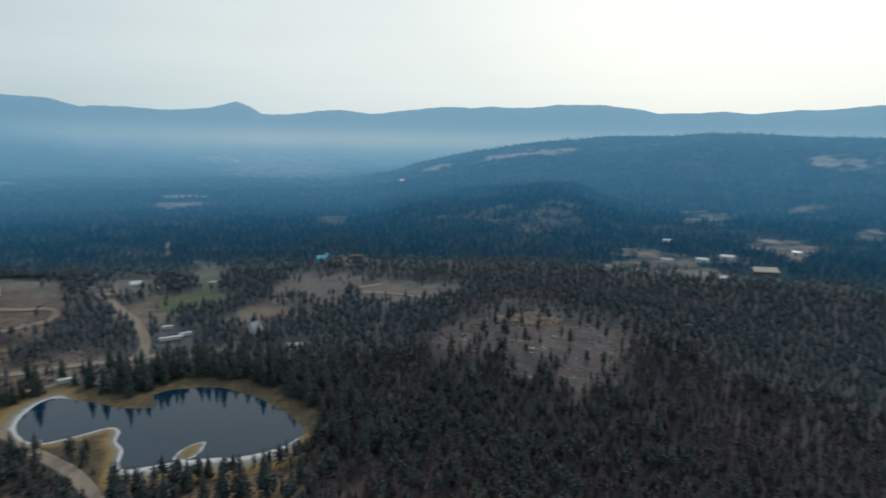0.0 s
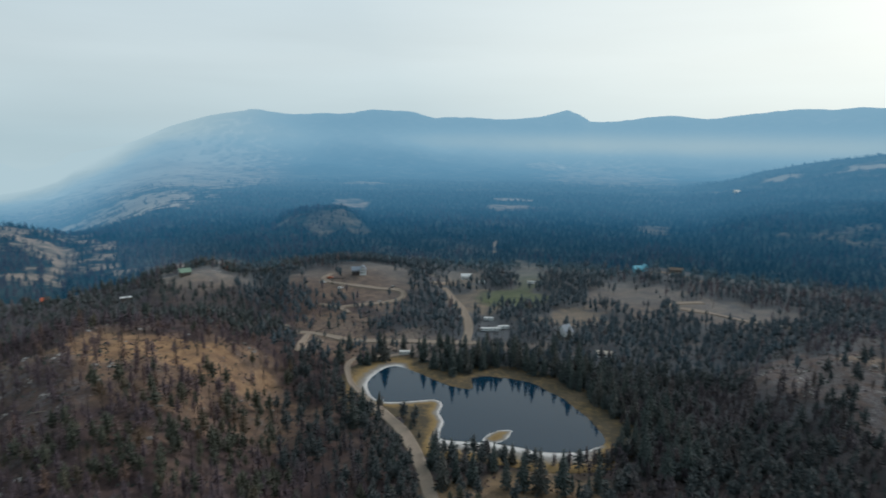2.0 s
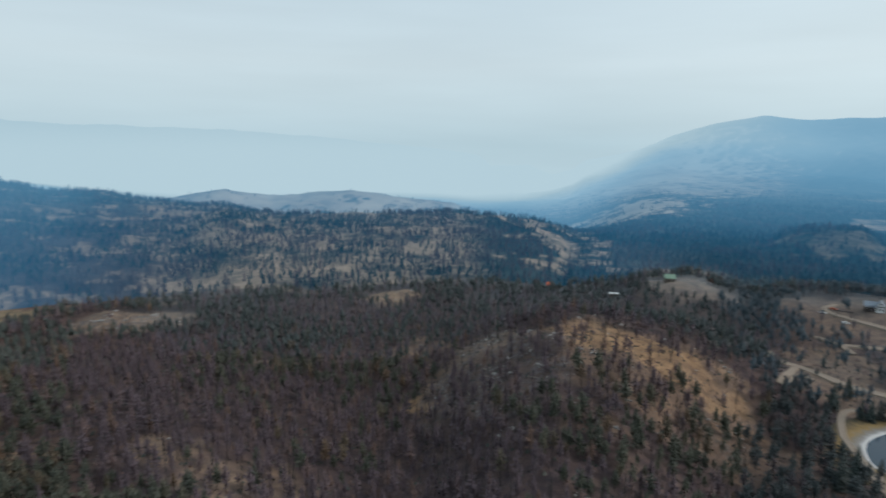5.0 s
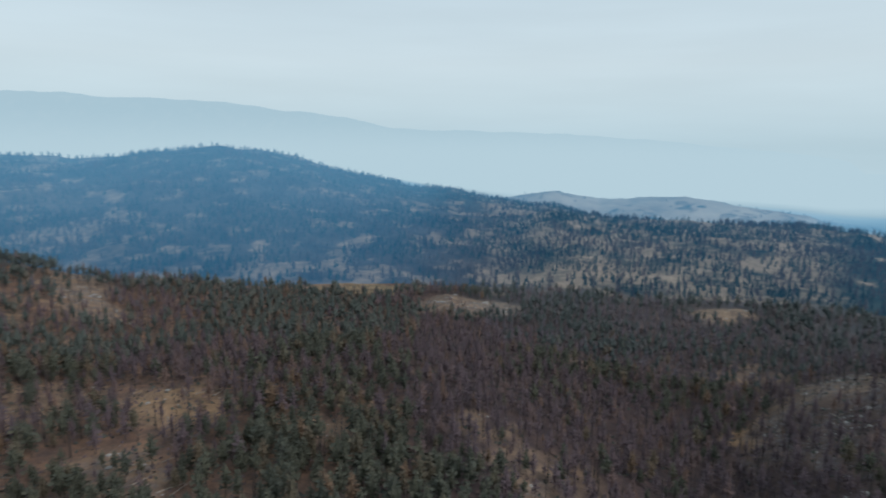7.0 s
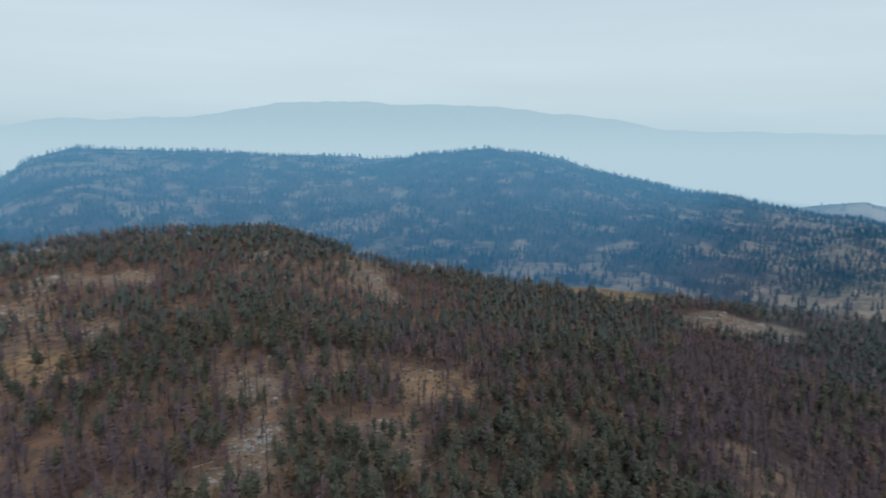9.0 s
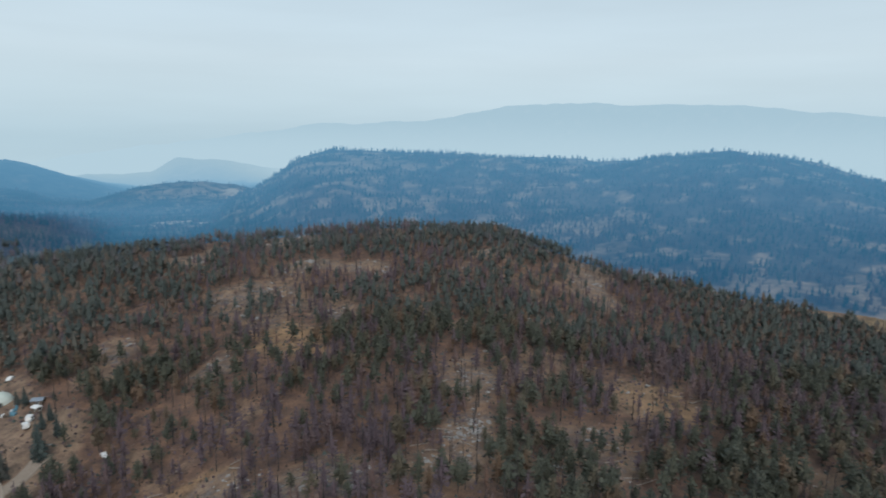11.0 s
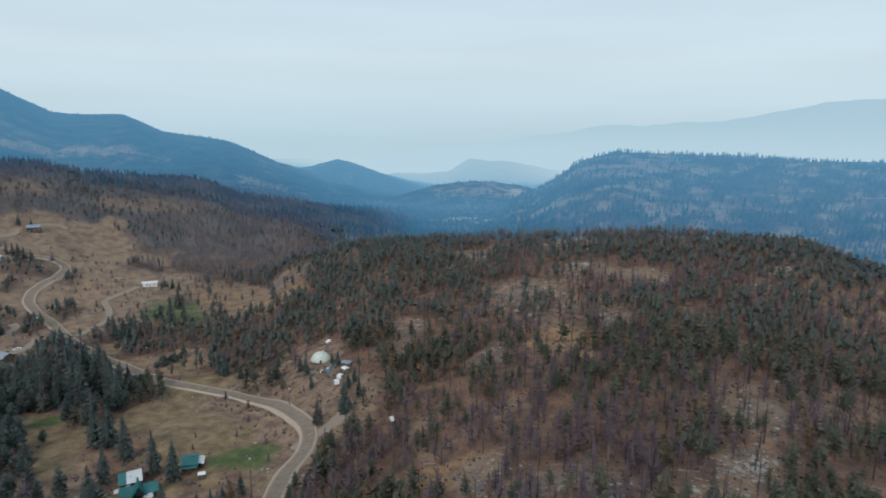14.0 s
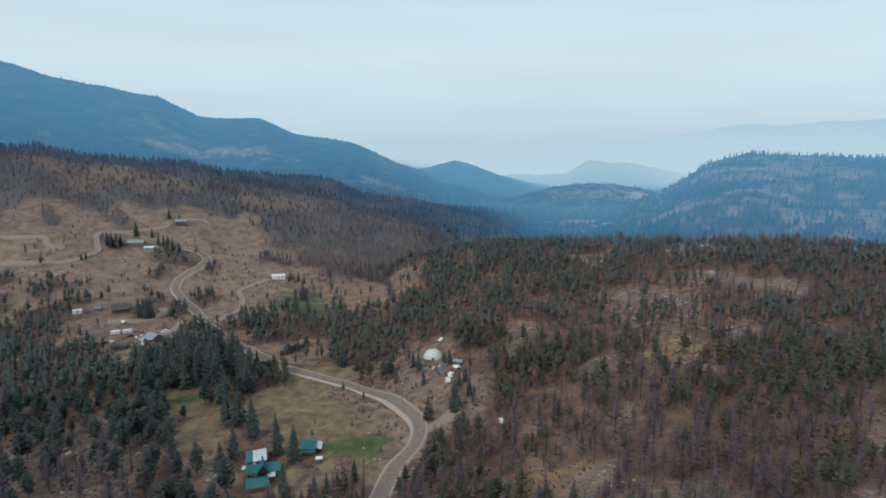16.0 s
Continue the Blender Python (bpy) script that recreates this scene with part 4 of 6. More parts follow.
def tree_shape(rng, kind, blades, h=12.0):
    """Vertices, triangles and a flag per triangle (0 trunk, 1 crown) of one tree, its foot at the origin."""
    vs, fs, flag = [], [], []
    sides, rings = (3, 2) if blades < 13 else (4, 3) if blades < 60 else (5, 3)
    lean = rng.normal(0, 0.012, 2) * h
    r0 = {"snag": 0.22, "bush": 0.1}.get(kind, 0.17)
    top = h * {"snag": 0.92, "bush": 0.5}.get(kind, 0.98)
    for ring in range(rings):
        u = ring / (rings - 1)
        for s in range(sides):
            w = 2 * math.pi * s / sides
            rr = r0 * (1 - 0.8 * u)
            vs.append((rr * math.cos(w) + lean[0] * u, rr * math.sin(w) + lean[1] * u, -0.8 + (top + 0.8) * u))
    for ring in range(rings - 1):
        for s in range(sides):
            a, b = ring * sides + s, ring * sides + (s + 1) % sides
            fs += [(a, b, b + sides), (a, b + sides, a + sides)]
            flag += [0, 0]
    start = {"pine": 0.20, "fir": 0.05, "scorched": 0.12, "snag": 0.30, "bush": 0.0}[kind]
    wide = {"pine": 2.25, "fir": 2.45, "scorched": 2.35, "snag": 1.3, "bush": 6.0}[kind] * rng.uniform(0.85, 1.15) * (1.07 if blades < 13 else 1.0)
    if kind != "snag":
        # the shaded heart of the crown
        thick = {"pine": 0.54, "fir": 0.6, "scorched": 0.32, "bush": 0.8}[kind] * wide * (1.15 if blades < 13 else 1.0)
        belt = {"pine": 0.42, "fir": 0.12, "scorched": 0.4, "bush": 0.4}[kind]
        n = 5
        i = len(vs)
        vs.append((lean[0] * start, lean[1] * start, h * (start + 0.02)))
        for s in range(n):
            w = 2 * math.pi * (s + rng.uniform(-0.3, 0.3)) / n
            q = thick * rng.uniform(0.75, 1.2)
            vs.append((q * math.cos(w), q * math.sin(w), h * (start + (1 - start) * belt + rng.uniform(-0.06, 0.06))))
        vs.append((lean[0], lean[1], h * 0.97))
        for s in range(n):
            a, b = i + 1 + s, i + 1 + (s + 1) % n
            fs += [(i, b, a), (a, b, i + n + 1)]
            flag += [1, 1]
    for k in range(blades):
        u = start + (1 - start) * ((k + rng.random()) / blades) ** (0.95 if kind == "fir" else 0.9)
        v = (u - start) / (1 - start)
        if kind == "fir":
            reach = wide * (1 - v ** 1.25) ** 0.95 * (0.7 + 0.3 * min(1, v * 5)) + 0.15
        elif kind == "pine":
            reach = wide * (1 - v ** 2.2) ** 0.8 * (0.55 + 0.45 * min(1, v * 4)) + 0.25
        else:
            reach = wide * (1 - v ** 1.6) ** 0.9 * (0.5 + 0.5 * min(1, v * 3)) + 0.2
        reach *= rng.uniform(0.65, 1.15)
        turn = k * 2.39996 + rng.uniform(-0.5, 0.5)
        for twin in (-1, 1) if kind != "snag" else (1,):
            w = turn + twin * rng.uniform(0.1, 0.5)
            rise = {"pine": rng.uniform(-0.2, 0.5), "fir": rng.uniform(-0.5, -0.05), "scorched": rng.uniform(-0.3, 0.4), "snag": rng.uniform(-0.3, 0.4), "bush": rng.uniform(0, 0.5)}[kind]
            d = np.array([math.cos(w), math.sin(w), rise])
            side = np.cross(d, (0, 0, 1.0))
            side = side / np.linalg.norm(side)
            tilt = rng.uniform(-1.0, 1.0)
            half = side * math.cos(tilt) + np.cross(side, d) * math.sin(tilt)
            fat = {"pine": 0.34, "fir": 0.30, "scorched": 0.25, "snag": 0.04, "bush": 0.3}[kind] * reach * rng.uniform(0.75, 1.3)
            if kind != "snag":
                fat = max(fat, 0.22) * (62 / max(blades, 14)) ** 0.3
            foot = np.array([lean[0] * u, lean[1] * u, u * h + twin * rng.uniform(0, 0.2)])
            i = len(vs)
            inner = 0.1 if kind != "snag" else 0.0
            vs += [tuple(foot + d * reach * inner), tuple(foot + d * reach * rng.uniform(0.75, 1.05) + half * fat * 0.8),
                   tuple(foot + d * reach * rng.uniform(0.85, 1.2) - half * fat * 0.6)]
            fs += [(i, i + 1, i + 2)]
            flag += [1]
    return np.array(vs, np.float32), np.array(fs, np.int32), np.array(flag, np.int32)


def clump_shape(rng, h=11.0, sides=5, tiers=((0.06, 0.74, 2.3), (0.40, 1.0, 1.6))):
    """A far tree: ragged skirts, one over the other."""
    vs, fs = [], []
    for low, high, wide in tiers:
        i = len(vs)
        off = rng.normal(0, 0.25, 2)
        for s in range(sides):
            w = 2 * math.pi * (s + rng.uniform(-0.3, 0.3)) / sides
            q = wide * rng.uniform(0.65, 1.25)
            vs.append((q * math.cos(w), q * math.sin(w), h * (low + rng.uniform(-0.05, 0.12))))
        vs.append((off[0], off[1], h * high))
        fs += [(i + s, i + (s + 1) % sides, i + sides) for s in range(sides)]
    return np.array(vs, np.float32), np.array(fs, np.int32), np.ones(len(fs), np.int32)


def planted(r0, r1, cell, seed, az=(-222, 38)):
    """Jittered places of trees on a ring of the plan, thinned by the clearings."""
    rng = np.random.default_rng(seed)
    g = np.arange(-r1, r1, cell)
    X, Y = np.meshgrid(g, g)
    X = (X + rng.uniform(-0.48, 0.48, X.shape) * cell).ravel()
    Y = (Y + rng.uniform(-0.48, 0.48, Y.shape) * cell).ravel()
    r, a = np.hypot(X, Y), bearing(X, Y)
    keep = (r >= r0) & (r < r1) & (a > az[0]) & (a < az[1])
    X, Y, r, a = X[keep], Y[keep], r[keep], a[keep]
    share = cover(X, Y)[4]
    far = (r > near_end(a)) & (a < -97) & (a > -182)
    share = np.where(far, np.clip(share * (0.35 + 1.5 * ease(fbm(X, Y, 34, 161, 4), -0.15, 0.2)), 0, 1), share)
    thick = np.where((a > -40) & (a < 38), 1.0, np.where((a < -60) & (a > -182) & (r < 620), 0.84, 0.9))
    thick = np.where((a < -199) & (r < 330), 0.5, thick)
    slope = (a < -104) & (a > -190) & (r < near_end(a))
    thick = np.where(slope, 0.42 + 0.12 * ease(a, -150, -130) + 0.14 * ease(r, 280, 360) + 0.5 * ease(fbm(X, Y, 36, 171, 4), -0.3, 0.3), thick)
    thick = np.where((a < -62) & (a > -104) & (r < near_end(a)), 0.97, thick)
    keep = rng.random(len(X)) < share * thick
    X, Y = X[keep], Y[keep]
    m = near_pond(X, Y)
    wet = np.full(X.shape, 99.0)
    if m.any():
        wet[m] = water_distance(X[m], Y[m])
    keep = (wet > 11) & (road_distance(X, Y) > 1.6)
    for yx, yy, rad in YARDS:
        keep &= np.hypot(X - yx, Y - yy) > rad
    X, Y = X[keep], Y[keep]
    # what each one is: 0 green, 1 scorched, 2 bare
    r, a = np.hypot(X, Y), bearing(X, Y)
    p = fbm(X, Y, 60, 101, 3) + 0.35 * fbm(X, Y, 12, 103, 2)
    burnt = np.where((a < -58) & (a > -104), 0.22, np.where((a <= -104) & (a > -180), -0.22, -0.25))
    burnt = np.where((a > -40), -0.42, burnt)
    burnt = np.where((a > -12) & (r < 310), 0.0, burnt)
    burnt = np.where((a < -36) & (a > -76) & (r < 330), 0.30, burnt)
    burnt = np.where((a < -182) & (r > 540), 0.42, burnt)
    burnt = np.where((a < -58) & (a > -100) & (r > 390), -0.12, burnt)
    burnt = np.where((a < -86) & (r > 620) & (a > -166), -0.2, burnt)
    burnt = np.where((a < -166) & (a > -190) & (r < 300), -0.32, burnt)
    burnt = np.where((a < -124) & (a > -168) & (r < 275), 0.10, burnt)
    burnt = np.where((a < -198) & (r < 340), -0.42, burnt)
    v = p + burnt + rng.normal(0, 0.24, len(X))
    kind = np.where(v > 0.0, 1, 0)
    kind = np.where((kind == 1) & (rng.random(len(X)) < 0.17), 2, kind)
    kind = np.where((kind == 0) & (rng.random(len(X)) < np.where(a > -40, 0.012, 0.05)), 2, kind)
    stony = cover(X, Y)[4] < 0.5
    hill = (a < -60) & (a > -182) & (r < 560)
    kind = np.where(hill & (rng.random(len(X)) < np.where(stony, 0.55, 0.07)), 2, kind)
    grassy = (a < -44) & (a > -72) & (r < 320) & (cover(X, Y)[4] < 0.6)
    kind = np.where(grassy & (rng.random(len(X)) < 0.45), 2, kind)
    tall = rng.uniform(0.55, 0.92, len(X)) * np.where(rng.random(len(X)) < 0.2, 0.62, 1.0)
    tall = tall * np.where((a < -104) & (a > -190) & (r < near_end(a)), 1.17, 1.0) * np.where((a < -182) & (r > 560), 0.82, 1.0)
    tall = np.where(kind == 2, tall * 1.22, tall) * np.where((a < -199) & (r < 400), 1.35, 1.0)
    return X, Y, kind, tall, rng


def grove(name, label, shapes, X, Y, tall, mats, rng, tint_at=None, extra=None, sink=0.0, brown=None):
    """Many trees of one kind in one mesh."""
    if not len(X):
        return None
    Z = ground_height(X, Y) if extra is None else height(X, Y)
    turn = rng.uniform(0, 2 * math.pi, len(X))
    tint = np.clip(rng.normal(0.5, 0.24, len(X)), 0, 1) if tint_at is None else tint_at
    which = rng.integers(0, len(shapes), len(X))
    V, F, M, T, G, B, n = [], [], [], [], [], [], 0
    for k, (vs, fs, flag) in enumerate(shapes):
        s = np.nonzero(which == k)[0]
        if not len(s):
            continue
        c, q = np.cos(turn[s])[:, None], np.sin(turn[s])[:, None]
        sc = tall[s][:, None]
        fat = sc * rng.uniform(0.9, 1.12, (len(s), 1))
        v = np.stack([(vs[:, 0] * c - vs[:, 1] * q) * fat + X[s][:, None], (vs[:, 0] * q + vs[:, 1] * c) * fat + Y[s][:, None],
                      vs[:, 2] * sc + Z[s][:, None] - sink], -1)
        V.append(v.reshape(-1, 3))
        F.append((fs[None] + (n + np.arange(len(s)) * len(vs))[:, None, None]).reshape(-1, 3))
        M.append(np.tile(flag, len(s)))
        T.append(np.repeat(tint[s], len(vs)))
        if extra is not None:
            G.append(np.repeat(extra[s], len(vs)))
            B.append(np.repeat(brown[s], len(vs)))
        n += len(s) * len(vs)
    ats = [("tint", np.concatenate(T))] + ([("haze_glow", np.concatenate(G)), ("open", np.zeros(n)), ("brown", np.concatenate(B))] if extra is not None else [])
    me = raw_mesh(name, np.concatenate(V), np.concatenate(F), mats, np.concatenate(M) if len(mats) > 1 else None, ats)
    return tagged(new(name, me), label, "forest", kind="stuff")


shape_rng = np.random.default_rng(5)


FULL = {k: [tree_shape(shape_rng, k, n) for _ in range(8)] for k, n in (("pine", 42), ("scorched", 34), ("snag", 16))}
DENSE = {k: [tree_shape(shape_rng, k, n) for _ in range(8)] for k, n in (("pine", 110), ("scorched", 70), ("snag", 20))}
LIGHT = {k: [tree_shape(shape_rng, k, n) for _ in range(8)] for k, n in (("pine", 8), ("scorched", 10), ("snag", 6))}
CLUMPS = [clump_shape(shape_rng) for _ in range(6)]
TUFTS = [clump_shape(shape_rng, 1.1, 5, ((0.0, 1.0, 0.8),)) for _ in range(6)]
STICKS = [(np.array([(-1.6, -0.06, 0.02), (1.5, 0.1, 0.12), (0.3, 0.12, 0.3), (0.9, 1.0, 0.2), (0.5, 0.0, 0.05)], np.float32) * (k, 1, 1),
           np.array([(0, 1, 2), (2, 3, 4)], np.int32), np.ones(2, np.int32)) for k in (0.8, 1.2)]
TALL_CLUMPS = [clump_shape(shape_rng, sides=4, tiers=((0.08, 0.60, 1.75), (0.28, 0.84, 1.5), (0.55, 1.0, 1.0))) for _ in range(8)]


def forests():
    sorts = ((0, "pine"), (1, "scorched"), (2, "snag"))
    names = {"pine": "pine_forest", "scorched": "scorched_forest", "snag": "burnt_snags"}
    words = {"pine": "green and olive pines standing close on the hills", "scorched": "fire-scorched pines with rusty and purple needles",
             "snag": "charred bare pine trunks left by fire"}
    X, Y, kind, tall, rng = planted(138, 320, 4.1, 11)
    picked = single_trees(X, Y, kind, tall, rng)
    west = bearing(X, Y) < -44 - 10 * fbm(X, Y, 30, 151, 2)
    south = bearing(X, Y) < -199
    for k, name in sorts:
        for side, stuff in ((west & ~south, {"pine": [BARK, NEEDLES], "scorched": [TWIGS, SCORCHED], "snag": [CHAR, TWIGS]}[name]),
                            (south, {"pine": [BARK, GREEN_FIR], "scorched": [TWIGS, HAZE_SOOT], "snag": [CHAR, TWIGS]}[name]),
                            (~west, {"pine": [BARK, SHADED_FIR], "scorched": [TWIGS, SHADED_SOOT], "snag": [CHAR, TWIGS]}[name])):
            s = (kind == k) & ~picked & side
            grove(names[name], words[name], DENSE[name] if stuff[1] is GREEN_FIR or stuff[1] is HAZE_SOOT else FULL[name], X[s], Y[s], tall[s], stuff, rng)
    X, Y, kind, tall, rng = planted(138, 330, 6.2, 18, (-14, 38))
    for k, name in sorts[:2]:
        s = kind == k
        grove(names[name], words[name], FULL[name], X[s], Y[s], tall[s], {"pine": [BARK, SHADED_FIR], "scorched": [TWIGS, SHADED_SOOT]}[name], rng)
    X, Y, kind, tall, rng = planted(320, 560, 4.6, 12)
    X, Y, kind, tall = (v[np.hypot(X, Y) < near_end(bearing(X, Y))] for v in (X, Y, kind, tall))
    r, a = np.hypot(X, Y), bearing(X, Y)
    west = a < -44 - 10 * fbm(X, Y, 30, 151, 2)
    # trees farther off take the needle colours with haze painted in
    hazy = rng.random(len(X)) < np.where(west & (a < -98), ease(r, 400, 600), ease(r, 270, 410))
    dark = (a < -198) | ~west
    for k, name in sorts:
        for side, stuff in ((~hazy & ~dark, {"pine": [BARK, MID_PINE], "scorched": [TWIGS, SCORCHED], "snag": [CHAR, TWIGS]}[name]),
                            (~hazy & dark & west, {"pine": [BARK, GREEN_FIR], "scorched": [TWIGS, HAZE_SOOT], "snag": [CHAR, TWIGS]}[name]),
                            (~hazy & ~west, {"pine": [BARK, FAINT_HAZE_FIR], "scorched": [TWIGS, HAZE_SOOT], "snag": [CHAR, TWIGS]}[name]),
                            (hazy & west, {"pine": [BARK, HAZE_PINE], "scorched": [TWIGS, HAZE_SCORCHED], "snag": [TWIGS, HAZE_SCORCHED]}[name]),
                            (hazy & ~west, {"pine": [BARK, HAZE_FIR], "scorched": [TWIGS, HAZE_SCORCHED], "snag": [TWIGS, HAZE_SCORCHED]}[name])):
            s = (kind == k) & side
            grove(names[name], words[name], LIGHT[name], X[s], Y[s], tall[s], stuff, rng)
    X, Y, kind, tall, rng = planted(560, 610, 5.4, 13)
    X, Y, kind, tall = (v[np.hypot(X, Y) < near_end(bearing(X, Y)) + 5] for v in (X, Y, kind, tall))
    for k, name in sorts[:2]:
        # both crowns take colours that carry the blue of haze
        label, mats = {"pine": ("conifer forest on the ridges, tinted blue for haze", [BARK, DEEP_HAZE_FIR]), "scorched": ("burnt conifers on the ridge, tinted blue-grey for haze", [CHAR, DEEP_HAZE_SCORCHED])}[name]
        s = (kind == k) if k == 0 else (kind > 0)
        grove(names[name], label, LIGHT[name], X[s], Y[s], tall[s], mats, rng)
    X, Y, kind, tall, rng = planted(610, 735, 5.2, 17, (-222, -181))
    for k, name in sorts[:2]:
        s = (kind == k) if k == 0 else (kind > 0)
        grove(names[name], words[name], LIGHT[name], X[s], Y[s], tall[s], {"pine": [BARK, HAZE_PINE], "scorched": [TWIGS, HAZE_SCORCHED]}[name], rng)
    # the far woods glow with the same painted haze as the land
    for r0, r1, cell, label, shapes in ((480, 820, 5.8, "conifer woods across the valley with blue haze painted on", TALL_CLUMPS), (820, 1150, 8.0, "conifer woods on the slopes with blue haze painted on", CLUMPS),
                                        (1150, 1560, 10.5, "conifer woods on the far ridge with blue haze painted on", CLUMPS), (1560, 2200, 24, "hazy blue conifer woods in the distance", CLUMPS)):
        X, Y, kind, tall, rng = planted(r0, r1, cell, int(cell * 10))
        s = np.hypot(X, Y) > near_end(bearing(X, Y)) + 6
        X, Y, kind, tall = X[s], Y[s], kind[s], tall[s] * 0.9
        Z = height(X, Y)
        grove("conifer_forest", label, shapes, X, Y, tall, [BACKDROP], rng, extra=haze_glow_at(X, Y, Z), brown=(kind > 0) * 0.85)
    # low dark shrubs on the open meadows
    rng = np.random.default_rng(33)
    X, Y = rng.uniform(-330, 330, 26000), rng.uniform(-640, -150, 26000)
    a, c = bearing(X, Y), cover(X, Y)
    keep = (a < -184) & (c[0] > 0.45) & (c[2] < 0.5) & (rng.random(len(X)) < 0.22 * ease(fbm(X, Y, 40, 141, 3), -0.1, 0.3)) & (road_distance(X, Y) > 1.5)
    grove("meadow_shrubs", "low dark shrubs scattered over the dry meadow", CLUMPS, X[keep], Y[keep], rng.uniform(0.10, 0.34, keep.sum()), [HAZE_SOOT], rng)
    # brush, tufts and charred stubs between the trees
    rng = np.random.default_rng(34)
    a, r = rng.uniform(-220, 30, 130000), np.sqrt(rng.uniform(150 ** 2, 420 ** 2, 130000))
    X, Y = r * np.sin(np.radians(a)), r * np.cos(np.radians(a))
    c = cover(X, Y)
    m = near_pond(X, Y)
    wet = np.full(X.shape, 99.0)
    wet[m] = water_distance(X[m], Y[m])
    keep = (rng.random(len(X)) < (0.18 + 0.5 * ease(fbm(X, Y, 7, 181, 3), -0.1, 0.3)) * (1 - 0.8 * (c[3] > 0.15))) & (wet > 6) & (road_distance(X, Y) > 1.0)
    keep &= (c[4] > 0.15) | (rng.random(len(X)) < 0.12)
    keep &= ~((a < -183) & (c[4] < 0.02))
    X, Y, a = X[keep], Y[keep], a[keep]
    for k, (stuff, label) in enumerate(((SCORCHED, "rust-brown scorched brush between the trees"), (MID_PINE, "small olive shrubs and seedlings on the slopes"),
                                        (CHAR, "black charred stubs and twigs on the ground"), (LOG_GREY, "silvery dead branches lying on the slopes"))):
        s = (rng.random(len(X)) < (0.30, 0.34, 0.6, 1.0)[k])
        grove("undergrowth", label, TUFTS if k < 3 else STICKS, X[s], Y[s], rng.uniform(0.35, 1.0, s.sum()) ** 1.5 * (1.0, 1.1, 0.8, 1.0)[k], [stuff], rng)
        X, Y = X[~s], Y[~s]
    X, Y, kind, tall, rng = planted(140, 900, 17, 16, (38, 138))
    grove("conifer_forest", "conifer forest closing the land behind", CLUMPS, X, Y, tall, [HAZE_FIR], rng)


# ---- things: helpers ----
def part(name, bm, material, parent, label=""):
    """Links a bmesh as one mesh under a thing or a part."""
    me = bpy.data.meshes.new(name)
    bm.to_mesh(me)
    bm.free()
    me.materials.append(material)
    ob = new(name, me)
    ob.parent = parent
    if label:
        tagged(ob, label)
    return ob


def thing(name, label, category, x, y, z, turn=0.0, group=""):
    e = new(name)
    e.empty_display_size = 0.5
    e.matrix_basis = pose(x, y, z, 0, 0, turn)
    return tagged(e, label, category, group)


def block(x0, x1, y0, y1, z0, z1, bevel=0.0, bm=None):
    bm = bm or bmesh.new()
    made = bmesh.ops.create_cube(bm, size=1.0, matrix=Matrix.LocRotScale(((x0 + x1) / 2, (y0 + y1) / 2, (z0 + z1) / 2), None, (x1 - x0, y1 - y0, z1 - z0)))
    if bevel:
        edges = list({e for v in made["verts"] for e in v.link_edges})
        bmesh.ops.bevel(bm, geom=edges, offset=bevel, segments=2, affect="EDGES", profile=0.6)
    return bm


def prism(profile, y0, y1, bm=None):
    """A profile of (x, z) drawn along y."""
    bm = bm or bmesh.new()
    a = [bm.verts.new((x, y0, z)) for x, z in profile]
    b = [bm.verts.new((x, y1, z)) for x, z in profile]
    n = len(profile)
    bm.faces.new(a)
    bm.faces.new(b[::-1])
    for i in range(n):
        bm.faces.new((a[(i + 1) % n], a[i], b[i], b[(i + 1) % n]))
    bmesh.ops.recalc_face_normals(bm, faces=bm.faces)
    return bm


def tube(r0, r1, z0, z1, sides=10, x=0.0, y=0.0, bm=None):
    bm = bm or bmesh.new()
    bmesh.ops.create_cone(bm, cap_ends=True, segments=sides, radius1=r0, radius2=r1, depth=z1 - z0, matrix=Matrix.Translation((x, y, (z0 + z1) / 2)))
    return bm


def wheel_mesh(r, width, bm=None):
    bm = bm or bmesh.new()
    bmesh.ops.create_cone(bm, cap_ends=True, segments=14, radius1=r, radius2=r, depth=width, matrix=pose(0, 0, 0, 90, 0, 0))
    return bm


def spot(a, r):
    x, y = place(a, r)
    return x, y, float(ground_height(np.array([x]), np.array([y]))[0])


TEAL = plain_material("teal_metal_roof", (0.008, 0.088, 0.095), (0.016, 0.128, 0.135), 2.0, 0.45, 0.0, 0.5)
ZINC = plain_material("bare_metal_roof", (0.42, 0.44, 0.45), (0.62, 0.64, 0.65), 2.0, 0.4, 0.3, 0.5)
WHITE = plain_material("white_paint", (0.50, 0.51, 0.52), (0.70, 0.71, 0.70), 1.5, 0.6)
LOGS = plain_material("red_brown_timber", (0.070, 0.030, 0.022), (0.150, 0.062, 0.042), 1.0, 0.8)
TIMBER = plain_material("weathered_timber", (0.070, 0.055, 0.045), (0.16, 0.13, 0.105), 1.0, 0.85)
SHINGLE = plain_material("dark_shingles", (0.045, 0.040, 0.042), (0.10, 0.088, 0.088), 1.0, 0.9)
GREY_ROOF = plain_material("blue_grey_roof", (0.13, 0.16, 0.20), (0.24, 0.28, 0.33), 1.5, 0.6)
AQUA_ROOF = plain_material("light_blue_roof", (0.10, 0.30, 0.40), (0.18, 0.46, 0.56), 1.5, 0.6)
GREEN_ROOF = plain_material("pale_green_roof", (0.12, 0.20, 0.15), (0.22, 0.31, 0.235), 1.5, 0.6)
RED_ROOF = plain_material("orange_red_roof", (0.30, 0.07, 0.035), (0.48, 0.13, 0.06), 1.5, 0.6)
